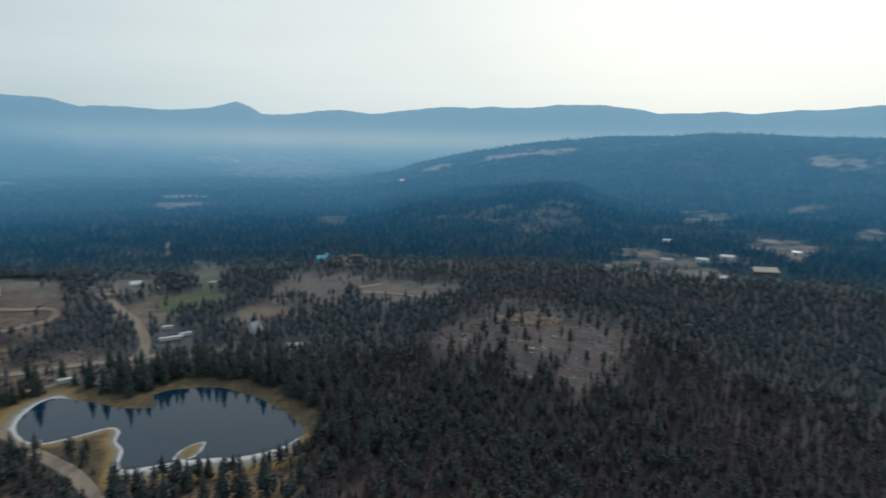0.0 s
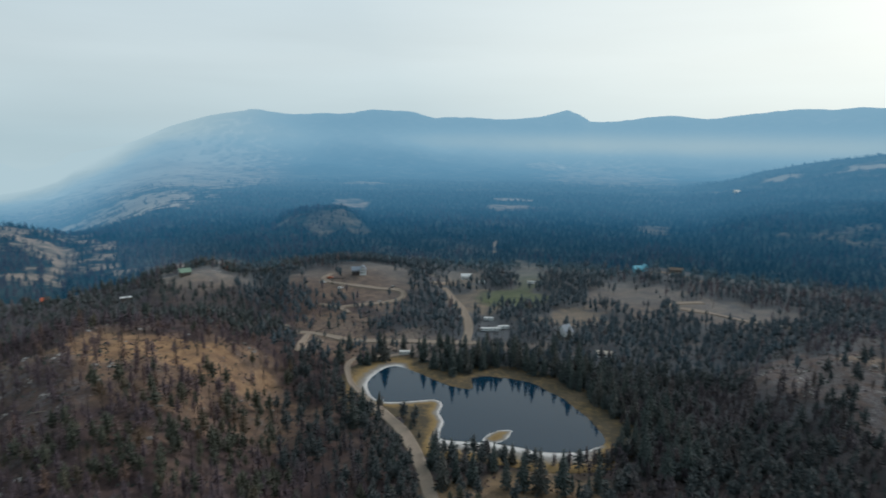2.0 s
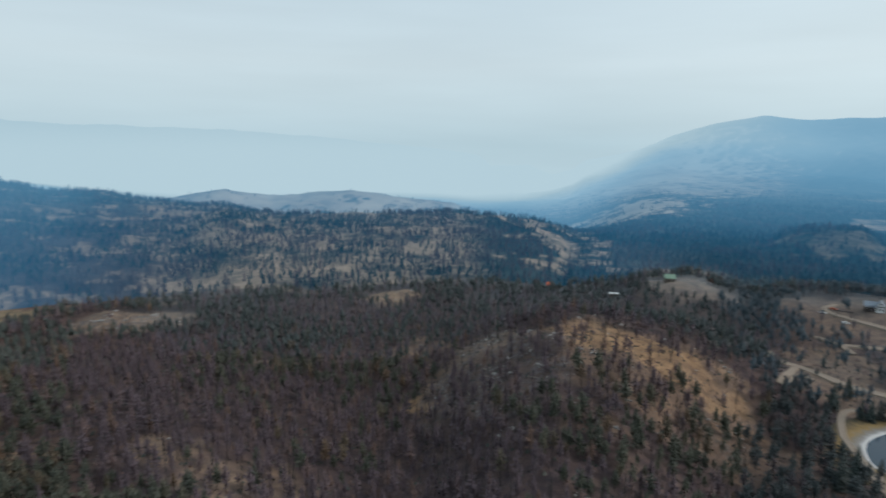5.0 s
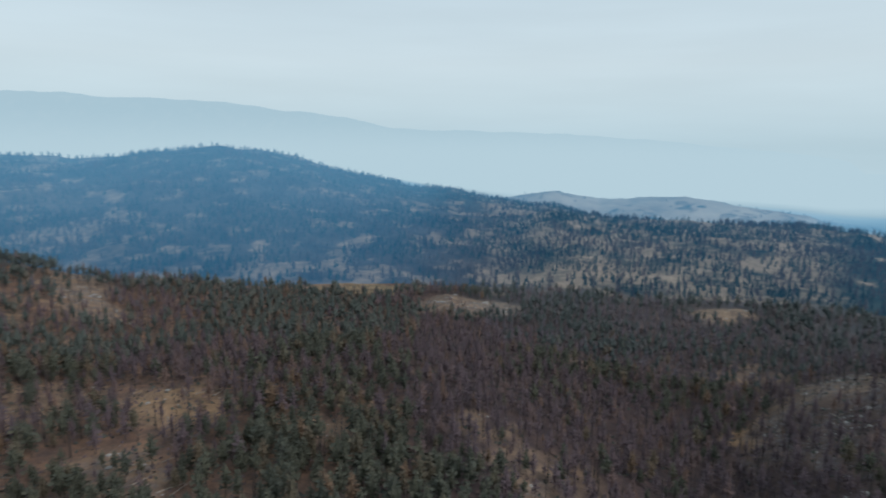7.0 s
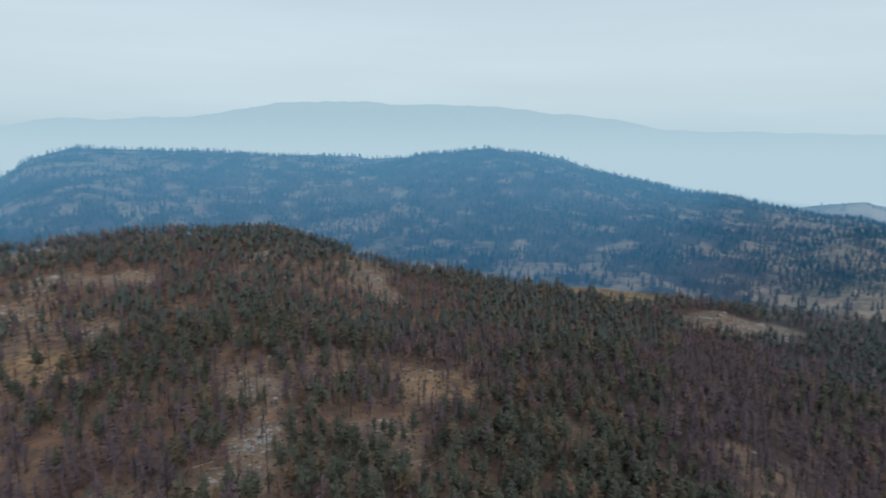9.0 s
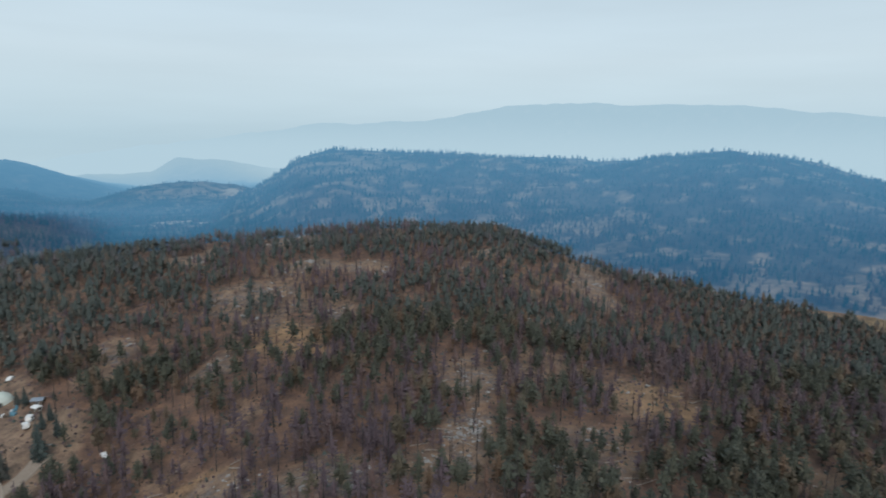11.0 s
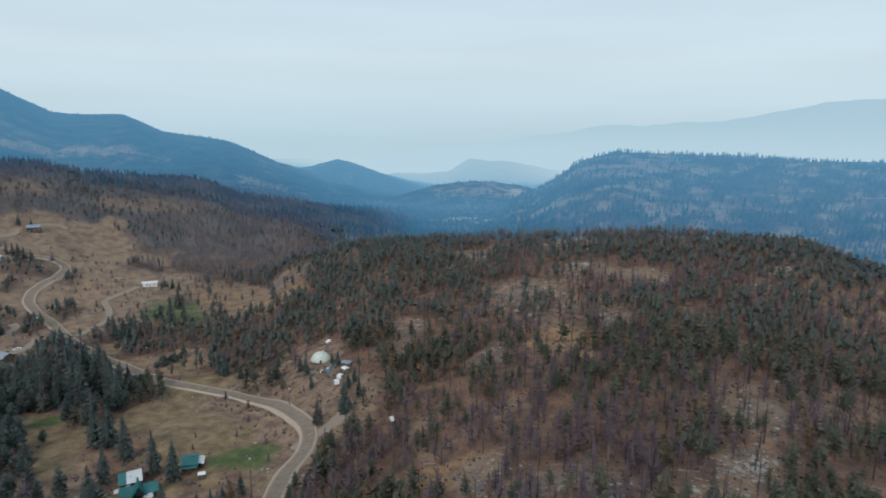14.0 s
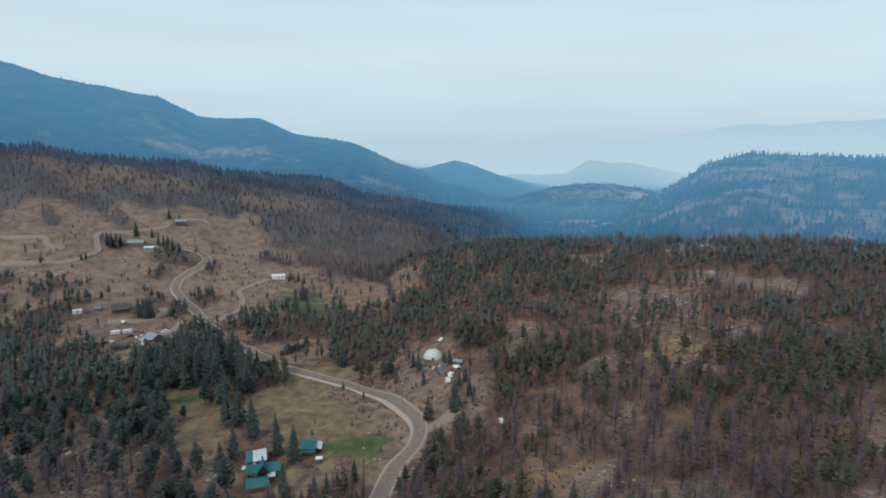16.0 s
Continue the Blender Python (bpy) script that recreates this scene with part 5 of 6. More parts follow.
TAN_ROOF = plain_material("tan_metal_roof", (0.30, 0.26, 0.22), (0.48, 0.43, 0.37), 1.5, 0.55)
GLASS = plain_material("dark_window_glass", (0.015, 0.020, 0.024), (0.03, 0.036, 0.042), 3.0, 0.08, 0.0, 0.6)
RUBBER = plain_material("black_rubber", (0.012, 0.012, 0.012), (0.03, 0.03, 0.03), 0.5, 0.9)
DARK_PAINT = plain_material("dark_car_paint", (0.02, 0.024, 0.03), (0.05, 0.056, 0.066), 1.0, 0.35, 0.0, 0.5)
MEMBRANE = plain_material("pale_dome_skin", (0.34, 0.38, 0.35), (0.50, 0.54, 0.50), 2.5, 0.6)
TARP_BLUE = plain_material("blue_tarpaulin", (0.06, 0.15, 0.21), (0.12, 0.25, 0.32), 1.0, 0.5)
YELLOW = plain_material("faded_yellow_paint", (0.42, 0.27, 0.04), (0.55, 0.36, 0.07), 1.0, 0.6)
GREY_ROCK = plain_material("pale_granite", (0.11, 0.105, 0.105), (0.34, 0.325, 0.31), 0.9, 0.9, depth=0.15)
LOG_GREY = plain_material("silvered_log", (0.10, 0.085, 0.075), (0.30, 0.26, 0.23), 0.8, 0.85)


# ---- houses and sheds ----
def gable_roof(parent, L, W, h, pitch, over, material, thick=0.14, x=0.0, y=0.0, z=0.0, label="", seams=False):
    """Two slabs that meet at a ridge along x; returns the ridge's height."""
    half = W / 2
    rise = half * math.tan(radians(pitch))
    drop = over * math.tan(radians(pitch))
    for s in (1, -1):
        bm = bmesh.new()
        vs = []
        for zz in (0.0, thick):
            for xx, yy, hh in ((-L / 2 - over, 0, rise), (L / 2 + over, 0, rise), (L / 2 + over, half + over, -drop), (-L / 2 - over, half + over, -drop)):
                vs.append(bm.verts.new((x + xx, y + s * yy, z + h + hh + zz)))
        for q in ((0, 1, 2, 3), (4, 5, 6, 7), (0, 1, 5, 4), (1, 2, 6, 5), (2, 3, 7, 6), (3, 0, 4, 7)):
            bm.faces.new([vs[i] for i in q])
        bmesh.ops.recalc_face_normals(bm, faces=bm.faces)
        slope = part("roof_slope", bm, material, parent, label)
        n = int((L + 2 * over) / 0.9) if seams else 0
        for k in range(1, n):
            xx = x - L / 2 - over + k * (L + 2 * over) / n
            near_ridge = rise - 0.05 * math.tan(radians(pitch))
            bm = bmesh.new()
            p = [bm.verts.new((xx + dx, y + s * yy, z + h + hh + thick + dz)) for dz in (-0.02, 0.05)
                 for dx, yy, hh in ((-0.03, 0.05, near_ridge), (0.03, 0.05, near_ridge), (0.03, half + over, -drop), (-0.03, half + over, -drop))]
            for q in ((0, 1, 2, 3), (4, 5, 6, 7), (0, 1, 5, 4), (1, 2, 6, 5), (2, 3, 7, 6), (3, 0, 4, 7)):
                bm.faces.new([p[i] for i in q])
            bmesh.ops.recalc_face_normals(bm, faces=bm.faces)
            part("seam", bm, material, slope)
    part("ridge_cap", block(x - L / 2 - over, x + L / 2 + over, y - 0.15, y + 0.15, z + h + rise + thick - 0.04, z + h + rise + thick + 0.05), material, parent)
    return z + h + rise


def body(parent, L, W, h, pitch, material, x=0.0, y=0.0, z=0.0):
    """The walls, with their gables, standing a little into the ground."""
    rise = W / 2 * math.tan(radians(pitch))
    bm = bmesh.new()
    a = [bm.verts.new((x - L / 2, y + yy, z + zz)) for yy, zz in ((-W / 2, -1.2), (W / 2, -1.2), (W / 2, h), (0, h + rise), (-W / 2, h))]
    b = [bm.verts.new((x + L / 2, v.co.y, v.co.z)) for v in a]
    bm.faces.new(a)
    bm.faces.new(b[::-1])
    for i in range(5):
        bm.faces.new((a[(i + 1) % 5], a[i], b[i], b[(i + 1) % 5]))
    bmesh.ops.recalc_face_normals(bm, faces=bm.faces)
    return part("wall", bm, material, parent)


def window(parent, x, y, z, w, h, side, frame_material):
    """A window in a wall facing +-y (side 'y') or +-x (side 'x'); sign by the number's sign in side."""
    axis, s = side
    if axis == "y":
        fr = part("window", block(x - w / 2 - 0.09, x + w / 2 + 0.09, min(y, y + s * 0.07), max(y, y + s * 0.07), z - 0.09, z + h + 0.09), frame_material, parent)
        part("pane", block(x - w / 2, x + w / 2, min(y, y + s * 0.09), max(y, y + s * 0.09), z, z + h), GLASS, fr)
    else:
        fr = part("window", block(min(x, x + s * 0.07), max(x, x + s * 0.07), y - w / 2 - 0.09, y + w / 2 + 0.09, z - 0.09, z + h + 0.09), frame_material, parent)
        part("pane", block(min(x, x + s * 0.09), max(x, x + s * 0.09), y - w / 2, y + w / 2, z, z + h), GLASS, fr)


def house(name, label, a, r, turn, L, W, h, pitch, wall, roof, windows=3, chimney=True, over=0.5, category="house", porch=False):
    x, y, z = spot(a, r)
    t = thing(name, label, category, x, y, z, turn)
    t.scale = (0.85, 0.85, 0.9)
    body(t, L, W, h, pitch, wall)
    top = gable_roof(t, L, W, h, pitch, over, roof)
    for s in (1, -1):
        for k in range(windows):
            window(t, -L / 2 + (k + 0.5) * L / windows + (0.4 if s < 0 else 0), s * W / 2, 0.9, 1.1, 1.1, ("y", s), WHITE)
        window(t, s * L / 2, W * 0.12, 0.9, 1.2, 1.2, ("x", s), WHITE)
    d = part("door", block(-0.45, 0.45, -W / 2 - 0.06, -W / 2, 0.0, 2.05), TIMBER, t)
    part("door_handle", block(0.28, 0.36, -W / 2 - 0.12, -W / 2 - 0.06, 0.98, 1.08), ZINC, d)
    if chimney:
        part("chimney", block(L * 0.22 - 0.35, L * 0.22 + 0.35, 0.5, 1.2, h, top + 0.9), SHINGLE, t)
    if porch:
        part("porch_roof", block(-L / 2, L / 2, -W / 2 - 2.6, -W / 2 - 0.3, h - 0.35, h - 0.22), roof, t)
        for k in range(4):
            px = -L / 2 + 0.3 + k * (L - 0.6) / 3
            part("porch_post", block(px - 0.09, px + 0.09, -W / 2 - 2.5, -W / 2 - 2.32, -0.6, h - 0.35), TIMBER, t)
    YARDS.append((x, y, max(L, W) * 0.75 + 3))
    return t


def gabled_house(name, label, a, r, turn, wall, roof, gable_wall, size=1.0):
    """A tall house whose front gable stands before a lower, longer body."""
    x, y, z = spot(a, r)
    t = thing(name, label, "house", x, y, z, turn)
    t.scale = (size, size, size)
    body(t, 12.0, 7.5, 3.6, 34, wall)
    gable_roof(t, 12.0, 7.5, 3.6, 34, 0.6, roof)
    bm = bmesh.new()
    front = [bm.verts.new((xx, -6.4, zz)) for xx, zz in ((1.6, -1.2), (6.8, -1.2), (6.8, 4.6), (4.2, 8.0), (1.6, 4.6))]
    back = [bm.verts.new((v.co.x, 1.5, v.co.z)) for v in front]
    bm.faces.new(front)
    bm.faces.new(back[::-1])
    for i in range(5):
        bm.faces.new((front[(i + 1) % 5], front[i], back[i], back[(i + 1) % 5]))
    bmesh.ops.recalc_face_normals(bm, faces=bm.faces)
    part("gable_wing", bm, gable_wall, t)
    for s in (1, -1):
        bm = prism([(4.2, 8.1), (4.2 + s * 3.2, 3.95), (4.2 + s * 3.2, 4.12), (4.2, 8.28)], -7.0, 1.6)
        part("gable_roof", bm, roof, t)
    for k in range(2):
        for row in (0.9, 3.2):
            window(t, 3.1 + 2.2 * k, -6.4, row, 1.1, 1.3, ("y", -1), WHITE)
    window(t, 4.2, -6.4, 5.6, 1.0, 1.0, ("y", -1), WHITE)
    for k in range(3):
        window(t, -4.8 + 2.1 * k, -3.75, 0.9, 1.1, 1.3, ("y", -1), WHITE)
    part("porch_roof", block(-6.0, 1.4, -5.9, -3.9, 2.7, 2.84), roof, t)
    for k in range(3):
        part("porch_post", block(-5.9 + 2.3 * k, -5.75 + 2.3 * k, -5.8, -5.65, -0.8, 2.7), TIMBER, t)
    part("chimney", block(-2.6, -1.9, 0.4, 1.1, 4, 7.4), SHINGLE, t)
    YARDS.append((x, y, 13))
    fx, fy = place(a, r - 16)
    YARDS.append((fx, fy, 9))
    return t


def timber_gateway(a, r):
    x, y, z = spot(a, r)
    t = thing("gateway", "dark timber gateway frame over the drive", "gate", x, y, z, -a)
    for s in (-1, 1):
        part("post", block(s * 4.2 - 0.25, s * 4.2 + 0.25, -0.25, 0.25, -0.6, 4.4, 0.03), SHINGLE, t)
    part("beam", block(-5.0, 5.0, -0.3, 0.3, 4.4, 5.1, 0.03), SHINGLE, t)


def teal_homestead():
    """The house with the big gable, its metal-roofed wing and lower wing."""
    a0 = -199.55
    x, y, z = spot(a0, 219)
    t = thing("homestead", "timber house with teal metal roofs and a pointed front gable", "house", x, y, z, -a0)
    t.scale = (0.8, 0.8, 0.8)
    body(t, 13.5, 7.6, 3.2, 26, LOGS)
    gable_roof(t, 13.5, 7.6, 3.2, 26, 0.7, TEAL, seams=True)
    # pointed gable across the front
    bm = prism([(-2.6, 2.9), (2.6, 2.9), (0.0, 7.2)], -5.6, -1.0)
    part("front_gable", bm, GLASS, t, "tall glazed gable front")
    for s in (1, -1):
        bm = bmesh.new()
        vs = [bm.verts.new(p) for p in ((0, -6.2, 7.35), (0, 0.4, 7.35), (s * 3.2, 0.4, 2.35), (s * 3.2, -6.2, 2.35),
                                       (0, -6.2, 7.52), (0, 0.4, 7.52), (s * 3.2, 0.4, 2.52), (s * 3.2, -6.2, 2.52))]
        for q in ((0, 1, 2, 3), (4, 5, 6, 7), (0, 1, 5, 4), (1, 2, 6, 5), (2, 3, 7, 6), (3, 0, 4, 7)):
            bm.faces.new([vs[i] for i in q])
        bmesh.ops.recalc_face_normals(bm, faces=bm.faces)
        part("gable_roof", bm, TEAL, t)
    part("flat_porch_roof", block(1.6, 5.2, -8.4, -4.4, 2.55, 2.72), ZINC, t)
    for k in range(3):
        window(t, 3.0 + 1.5 * k, -3.8, 0.9, 1.0, 1.2, ("y", -1), WHITE)
        window(t, -6.0 + 1.4 * k, -3.8, 0.9, 1.0, 1.2, ("y", -1), WHITE)
    part("chimney", block(-0.5, 0.3, 1.2, 2.0, 3, 7.6), SHINGLE, t)
    # wing behind with bare metal sheets
    body(t, 8.4, 10.5, 3.0, 12, LOGS, x=-2.8, y=9.5)
    for k, (x0, x1, m) in enumerate(((-7.6, -4.4, TEAL), (-4.35, -2.5, ZINC), (-2.45, -0.5, ZINC), (-0.45, 1.9, ZINC))):
        part("roof_sheet", prism([(x0, 4.15 + 0.11 * k), (x1, 4.3 + 0.11 * k), (x1, 4.4 + 0.11 * k), (x0, 4.25 + 0.11 * k)], 4.0, 15.3), m, t)
    part("lean_to_roof", prism([(-9.3, 2.1), (-3.0, 3.3), (-3.0, 3.42), (-9.3, 2.22)], 2.0, 5.4), ZINC, t)
    part("lean_to_post", block(-9.1, -8.95, 2.2, 2.35, -0.8, 2.1), TIMBER, t)
    # lower wing at the front
    body(t, 8.6, 8.0, 2.8, 22, LOGS, x=-2.6, y=-11.5)
    gable_roof(t, 8.6, 8.0, 2.8, 22, 0.6, TEAL, x=-2.6, y=-11.5, seams=True)
    part("deck", block(-8.5, -6.8, -15, -3.5, -0.7, 0.35), TIMBER, t)
    YARDS.extend((*spot(a, r)[:2], q) for a, r, q in ((a0, 219, 14), (a0, 206, 11), (a0, 229, 12), (-194.5, 243, 37), (-190, 226, 16), (-200.8, 262, 20), (-196.5, 212, 16)))


def teal_barn():
    x, y, z = spot(-195.15, 232)
    t = thing("barn", "barn with a teal metal roof and white lean-to", "barn", x, y, z, 195.15 - 8)
    t.scale = (0.76, 0.76, 0.8)
    body(t, 7.0, 10.5, 3.6, 14, LOGS)
    gable_roof(t, 7.0, 10.5, 3.6, 14, 0.5, TEAL, seams=True)
    part("porch_roof", block(-3.6, 3.7, -7.9, -5.2, 3.0, 3.14), TEAL, t)
    for k in range(3):
        part("porch_post", block(-3.3 + 3.2 * k, -3.1 + 3.2 * k, -7.7, -7.5, -0.8, 3.0), TIMBER, t)
    part("lean_to_roof", prism([(3.6, 3.2), (6.2, 2.4), (6.2, 2.52), (3.6, 3.32)], -3.5, 4.5), WHITE, t)
    part("lean_to_wall", block(5.7, 5.9, -3.3, 4.3, -0.8, 2.4), TIMBER, t)
    part("door", block(-1.6, 1.6, -5.33, -5.25, 0, 2.8), TIMBER, t)
    YARDS.append((x, y, 11))
    x, y, z = spot(-194.3, 222)
    t = thing("garden_shed", "small dark shed with a white flat roof", "shed", x, y, z, 190)
    t.scale = (0.75, 0.75, 0.85)
    part("wall", block(-1.5, 1.5, -1.3, 1.3, -0.6, 2.1), SHINGLE, t)
    part("roof", block(-1.75, 1.75, -1.55, 1.55, 2.1, 2.28, 0.04), WHITE, t)
    part("door", block(-0.4, 0.4, -1.36, -1.3, 0, 1.9), TIMBER, t)


def dome_house():
    x, y, z = spot(-183.2, 305)
    t = thing("dome_house", "pale round dome house behind stacked clutter", "house", x, y, z, 183)
    t.scale = (0.72, 0.72, 0.72)
    bm = bmesh.new()
    bmesh.ops.create_icosphere(bm, subdivisions=3, radius=7.0)
    bmesh.ops.delete(bm, geom=[v for v in bm.verts if v.co.z < -0.9], context="VERTS")
    for v in bm.verts:
        v.co.z *= 0.92
    part("dome_skin", bm, MEMBRANE, t)
    part("base_ring", tube(7.15, 7.05, -1.6, 0.5, 32), TIMBER, t)
    part("door_frame", block(-0.8, 0.8, -7.2, -6.2, -0.6, 2.3), TIMBER, t)
    part("door", block(-0.5, 0.5, -7.26, -7.2, -0.3, 2.0), DARK_PAINT, t)
    part("vent_pipe", tube(0.18, 0.18, 5.6, 7.4, 8, 1.8, 0.5), ZINC, t)
    YARDS.append((x, y, 11))
    rng = random.Random(8)
    # stacked goods before the dome
    for k in range(16):
        a, r = -183.2 + rng.uniform(-1.3, 1.2), 291 + rng.uniform(-4, 5)
        px, py, pz = spot(a, r)
        w, d, h = rng.uniform(0.7, 2.0), rng.uniform(0.6, 1.4), rng.uniform(0.5, 1.3)
        m, what = rng.choice([(WHITE, "white"), (TIMBER, "weathered wooden"), (YELLOW, "faded yellow"), (TARP_BLUE, "blue"), (DARK_PAINT, "dark")])
        e = thing("crate", what + " storage crate standing in the yard", "crate", px, py, pz, rng.uniform(0, 180), "yard clutter")
        part("box", block(-w / 2, w / 2, -d / 2, d / 2, -0.3, h, 0.04), m, e)
        part("lid", block(-w / 2 - 0.04, w / 2 + 0.04, -d / 2 - 0.04, d / 2 + 0.04, h, h + 0.07), m, e)
    for a, r, turn, L, W, m in ((-180.75, 292, 160, 5.0, 4.2, GREY_ROOF), (-180.9, 285, 120, 3.6, 3.0, WHITE)):
        house("shed", "small yard shed with a metal roof", a, r, turn, L, W, 2.3, 16, TIMBER, m, 1, False, 0.3, "shed")
    for a, r, turn in ((-181.45, 277, 70), (-181.75, 271, 100)):
        camper(a, r, turn, 3.4)
    YARDS.extend([(*spot(-182.3, 282)[:2], 11), (*spot(-181.6, 266)[:2], 8)])


# ---- vehicles ----
def camper(a, r, turn, L=7.0, group="parked campers"):
    x, y, z = spot(a, r)
    t = thing("camper_trailer", "white camper trailer parked on bare ground", "trailer", x, y, z, turn, group)
    t.scale = (0.85, 0.85, 0.85)
    w, h = 2.4, 2.9
    b = part("body", prism([(-L / 2 + 0.3, 0.55), (L / 2 - 0.5, 0.55), (L / 2, 1.3), (L / 2 - 0.25, h), (-L / 2 + 0.2, h), (-L / 2, 0.9)], -w / 2, w / 2), WHITE, t)
    part("stripe", block(-L / 2 + 0.1, L / 2 - 0.3, -w / 2 - 0.015, w / 2 + 0.015, 1.15, 1.35), GREY_ROOF, b)
    for s in (1, -1):
        for k in range(3):
            xx = -L / 2 + 1.1 + k * (L - 2.2) / 2
            part("window", block(xx - 0.45, xx + 0.45, s * w / 2 - 0.02, s * w / 2 + 0.02, 1.6, 2.2), GLASS, b)
        wob = part("wheel", wheel_mesh(0.36, 0.24), RUBBER, t)
        wob.location = (-0.4, s * (w / 2 - 0.2), 0.36)
    part("roof_vent", block(-0.4, 0.4, -0.3, 0.3, h, h + 0.22, 0.03), ZINC, t)
    part("tow_bar", block(L / 2 - 0.2, L / 2 + 1.1, -0.06, 0.06, 0.45, 0.57), DARK_PAINT, t)
    part("jack", block(L / 2 + 0.9, L / 2 + 1.0, -0.05, 0.05, 0, 0.6), DARK_PAINT, t)
    YARDS.append((x, y, L * 0.6 + 2))


def car(name, label, a, r, turn, paint, van=False):
    x, y, z = spot(a, r)
    t = thing(name, label, "van" if van else "car", x, y, z, turn)
    w = 1.9
    shell = [(-2.5, 0.45), (2.45, 0.45), (2.55, 1.0), (1.8, 1.15), (1.2, 1.95), (-2.4, 2.05), (-2.55, 1.0)] if van else \
            [(-2.2, 0.4), (2.2, 0.4), (2.25, 0.8), (1.2, 0.95), (0.55, 1.5), (-1.2, 1.52), (-1.9, 1.0), (-2.25, 0.9)]
    b = part("body", prism(shell, -w / 2, w / 2), paint, t)
    top = (1.35, 1.85) if van else (1.0, 1.42)
    for s in (1, -1):
        part("window", block(-1.6 if not van else -2.1, 0.5 if not van else 1.2, s * w / 2 - 0.02, s * w / 2 + 0.02, *top), GLASS, b)
        for xx in (-1.4, 1.4):
            q = part("wheel", wheel_mesh(0.34, 0.22), RUBBER, t)
            q.location = (xx, s * (w / 2 - 0.1), 0.34)
            part("rim", wheel_mesh(0.2, 0.24), ZINC, q)
        part("headlight", block(2.2 if not van else 2.5, 2.28 if not van else 2.57, s * 0.65 - 0.15, s * 0.65 + 0.15, 0.6, 0.78), GLASS, b)
    YARDS.append((x, y, 5))


def pole(a, r, h=10.0, arm=True):
    x, y, z = spot(a, r)
    t = thing("utility_pole", "weathered wooden utility pole beside the road", "pole", x, y, z, -a + 20, "utility poles")
    part("shaft", tube(0.17, 0.11, -0.8, h, 10), TIMBER, t)
    if arm:
        c = part("crossarm", block(-1.1, 1.1, -0.06, 0.06, h - 0.9, h - 0.75), TIMBER, t)
        for k in range(3):
            part("insulator", tube(0.05, 0.03, h - 0.75, h - 0.55, 8, -0.9 + 0.9 * k), WHITE, c)
    part("transformer", tube(0.24, 0.24, h - 2.2, h - 1.4, 12, 0.0, -0.38), ZINC, t)


def settlements():
    teal_homestead()
    teal_barn()
    dome_house()
    # the near valley
    house("house", "weathered timber house with a dark shingle roof", -210.4, 458, 205, 13, 9, 3.2, 30, TIMBER, SHINGLE, 4, porch=True)
    house("house", "house with a blue-grey metal roof and deck", -208.1, 396, 150, 10, 8, 3.4, 28, TIMBER, GREY_ROOF, 3, porch=True)
    house("ranch_house", "long low ranch house with pale green roof", -208.9, 560, 196, 14, 9, 2.6, 24, TIMBER, GREEN_ROOF, 4)
    house("shed", "low building with a pale metal roof by the ranch", -207.9, 552, 186, 9, 7, 2.4, 18, GREY_ROOF, ZINC, 2, False, 0.4, "shed")
    house("house", "dark timber house on the upper meadow", -205.3, 604, 200, 11, 8, 3.4, 26, SHINGLE, GREY_ROOF, 3)
    house("farm_shed", "white metal farm shed on the dry meadow", -197.45, 516, 200, 12, 6, 3.2, 12, WHITE, WHITE, 2, False, 0.3, "shed")
    house("shed", "low dark shed with fallen sheets beside", -210.7, 390, 190, 9, 5, 2.2, 14, SHINGLE, SHINGLE, 1, False, 0.4, "shed")
    house("shed", "small shed with a white roof", -213.6, 461, 215, 6, 3.5, 2.2, 12, WHITE, WHITE, 1, False, 0.3, "shed")
    house("shed", "small shed under a blue tarpaulin", -212.1, 462, 190, 5, 4, 2.0, 14, TIMBER, TARP_BLUE, 1, False, 0.3, "shed")
    camper(-211.0, 417, 31, 6.4)
    camper(-210.1, 417, 30, 6.4)
    car("car", "white car parked on the gravel yard", -210.35, 437, 110, WHITE)
    car("car", "white car parked among the yard trees", -208.9, 401, 60, WHITE)
    car("van", "white van parked at the meadow's edge", -198.36, 383, 25, WHITE, True)
    car("car", "white car parked under the pines", -176.43, 239, 100, WHITE)
    car("pickup", "dark pickup parked beside the homestead", -203.2, 219, 100, DARK_PAINT)
    car("car", "white car parked on the slope above the dome", -182.4, 326, 60, WHITE)
    car("car", "dark car parked beside the gravel yard shed", -209.95, 409, 40, DARK_PAINT)
    car("car", "silver car parked between yard trees", -211.35, 402, 140, ZINC)
    car("car", "white car at the end of the drive", -207.2, 412, 20, WHITE)
    yard = random.Random(15)
    for k in range(12):
        px, py, pz = spot(-210.2 + yard.uniform(-1.9, 1.4), 400 + yard.uniform(-10, 26))
        w, d, h = yard.uniform(0.8, 2.4), yard.uniform(0.7, 1.6), yard.uniform(0.4, 1.2)
        m, what = yard.choice([(WHITE, "white"), (TIMBER, "weathered wooden"), (TARP_BLUE, "blue"), (DARK_PAINT, "dark"), (ZINC, "bare metal")])
        e = thing("crate", what + " storage crate on the gravel yard", "crate", px, py, pz, yard.uniform(0, 180), "gravel yard clutter")
        part("box", block(-w / 2, w / 2, -d / 2, d / 2, -0.3, h, 0.04), m, e)
        part("lid", block(-w / 2 - 0.04, w / 2 + 0.04, -d / 2 - 0.04, d / 2 + 0.04, h, h + 0.07), m, e)
    YARDS.extend((*spot(a, r)[:2], q) for a, r, q in ((-210.4, 408, 15), (-210, 430, 12), (-207.8, 408, 9)))
    # beyond the pond
    gabled_house("white_house", "two-storey white house with dark roof on a bare hill", -36.8, 487, 36, SHINGLE, GREY_ROOF, WHITE, 0.85)
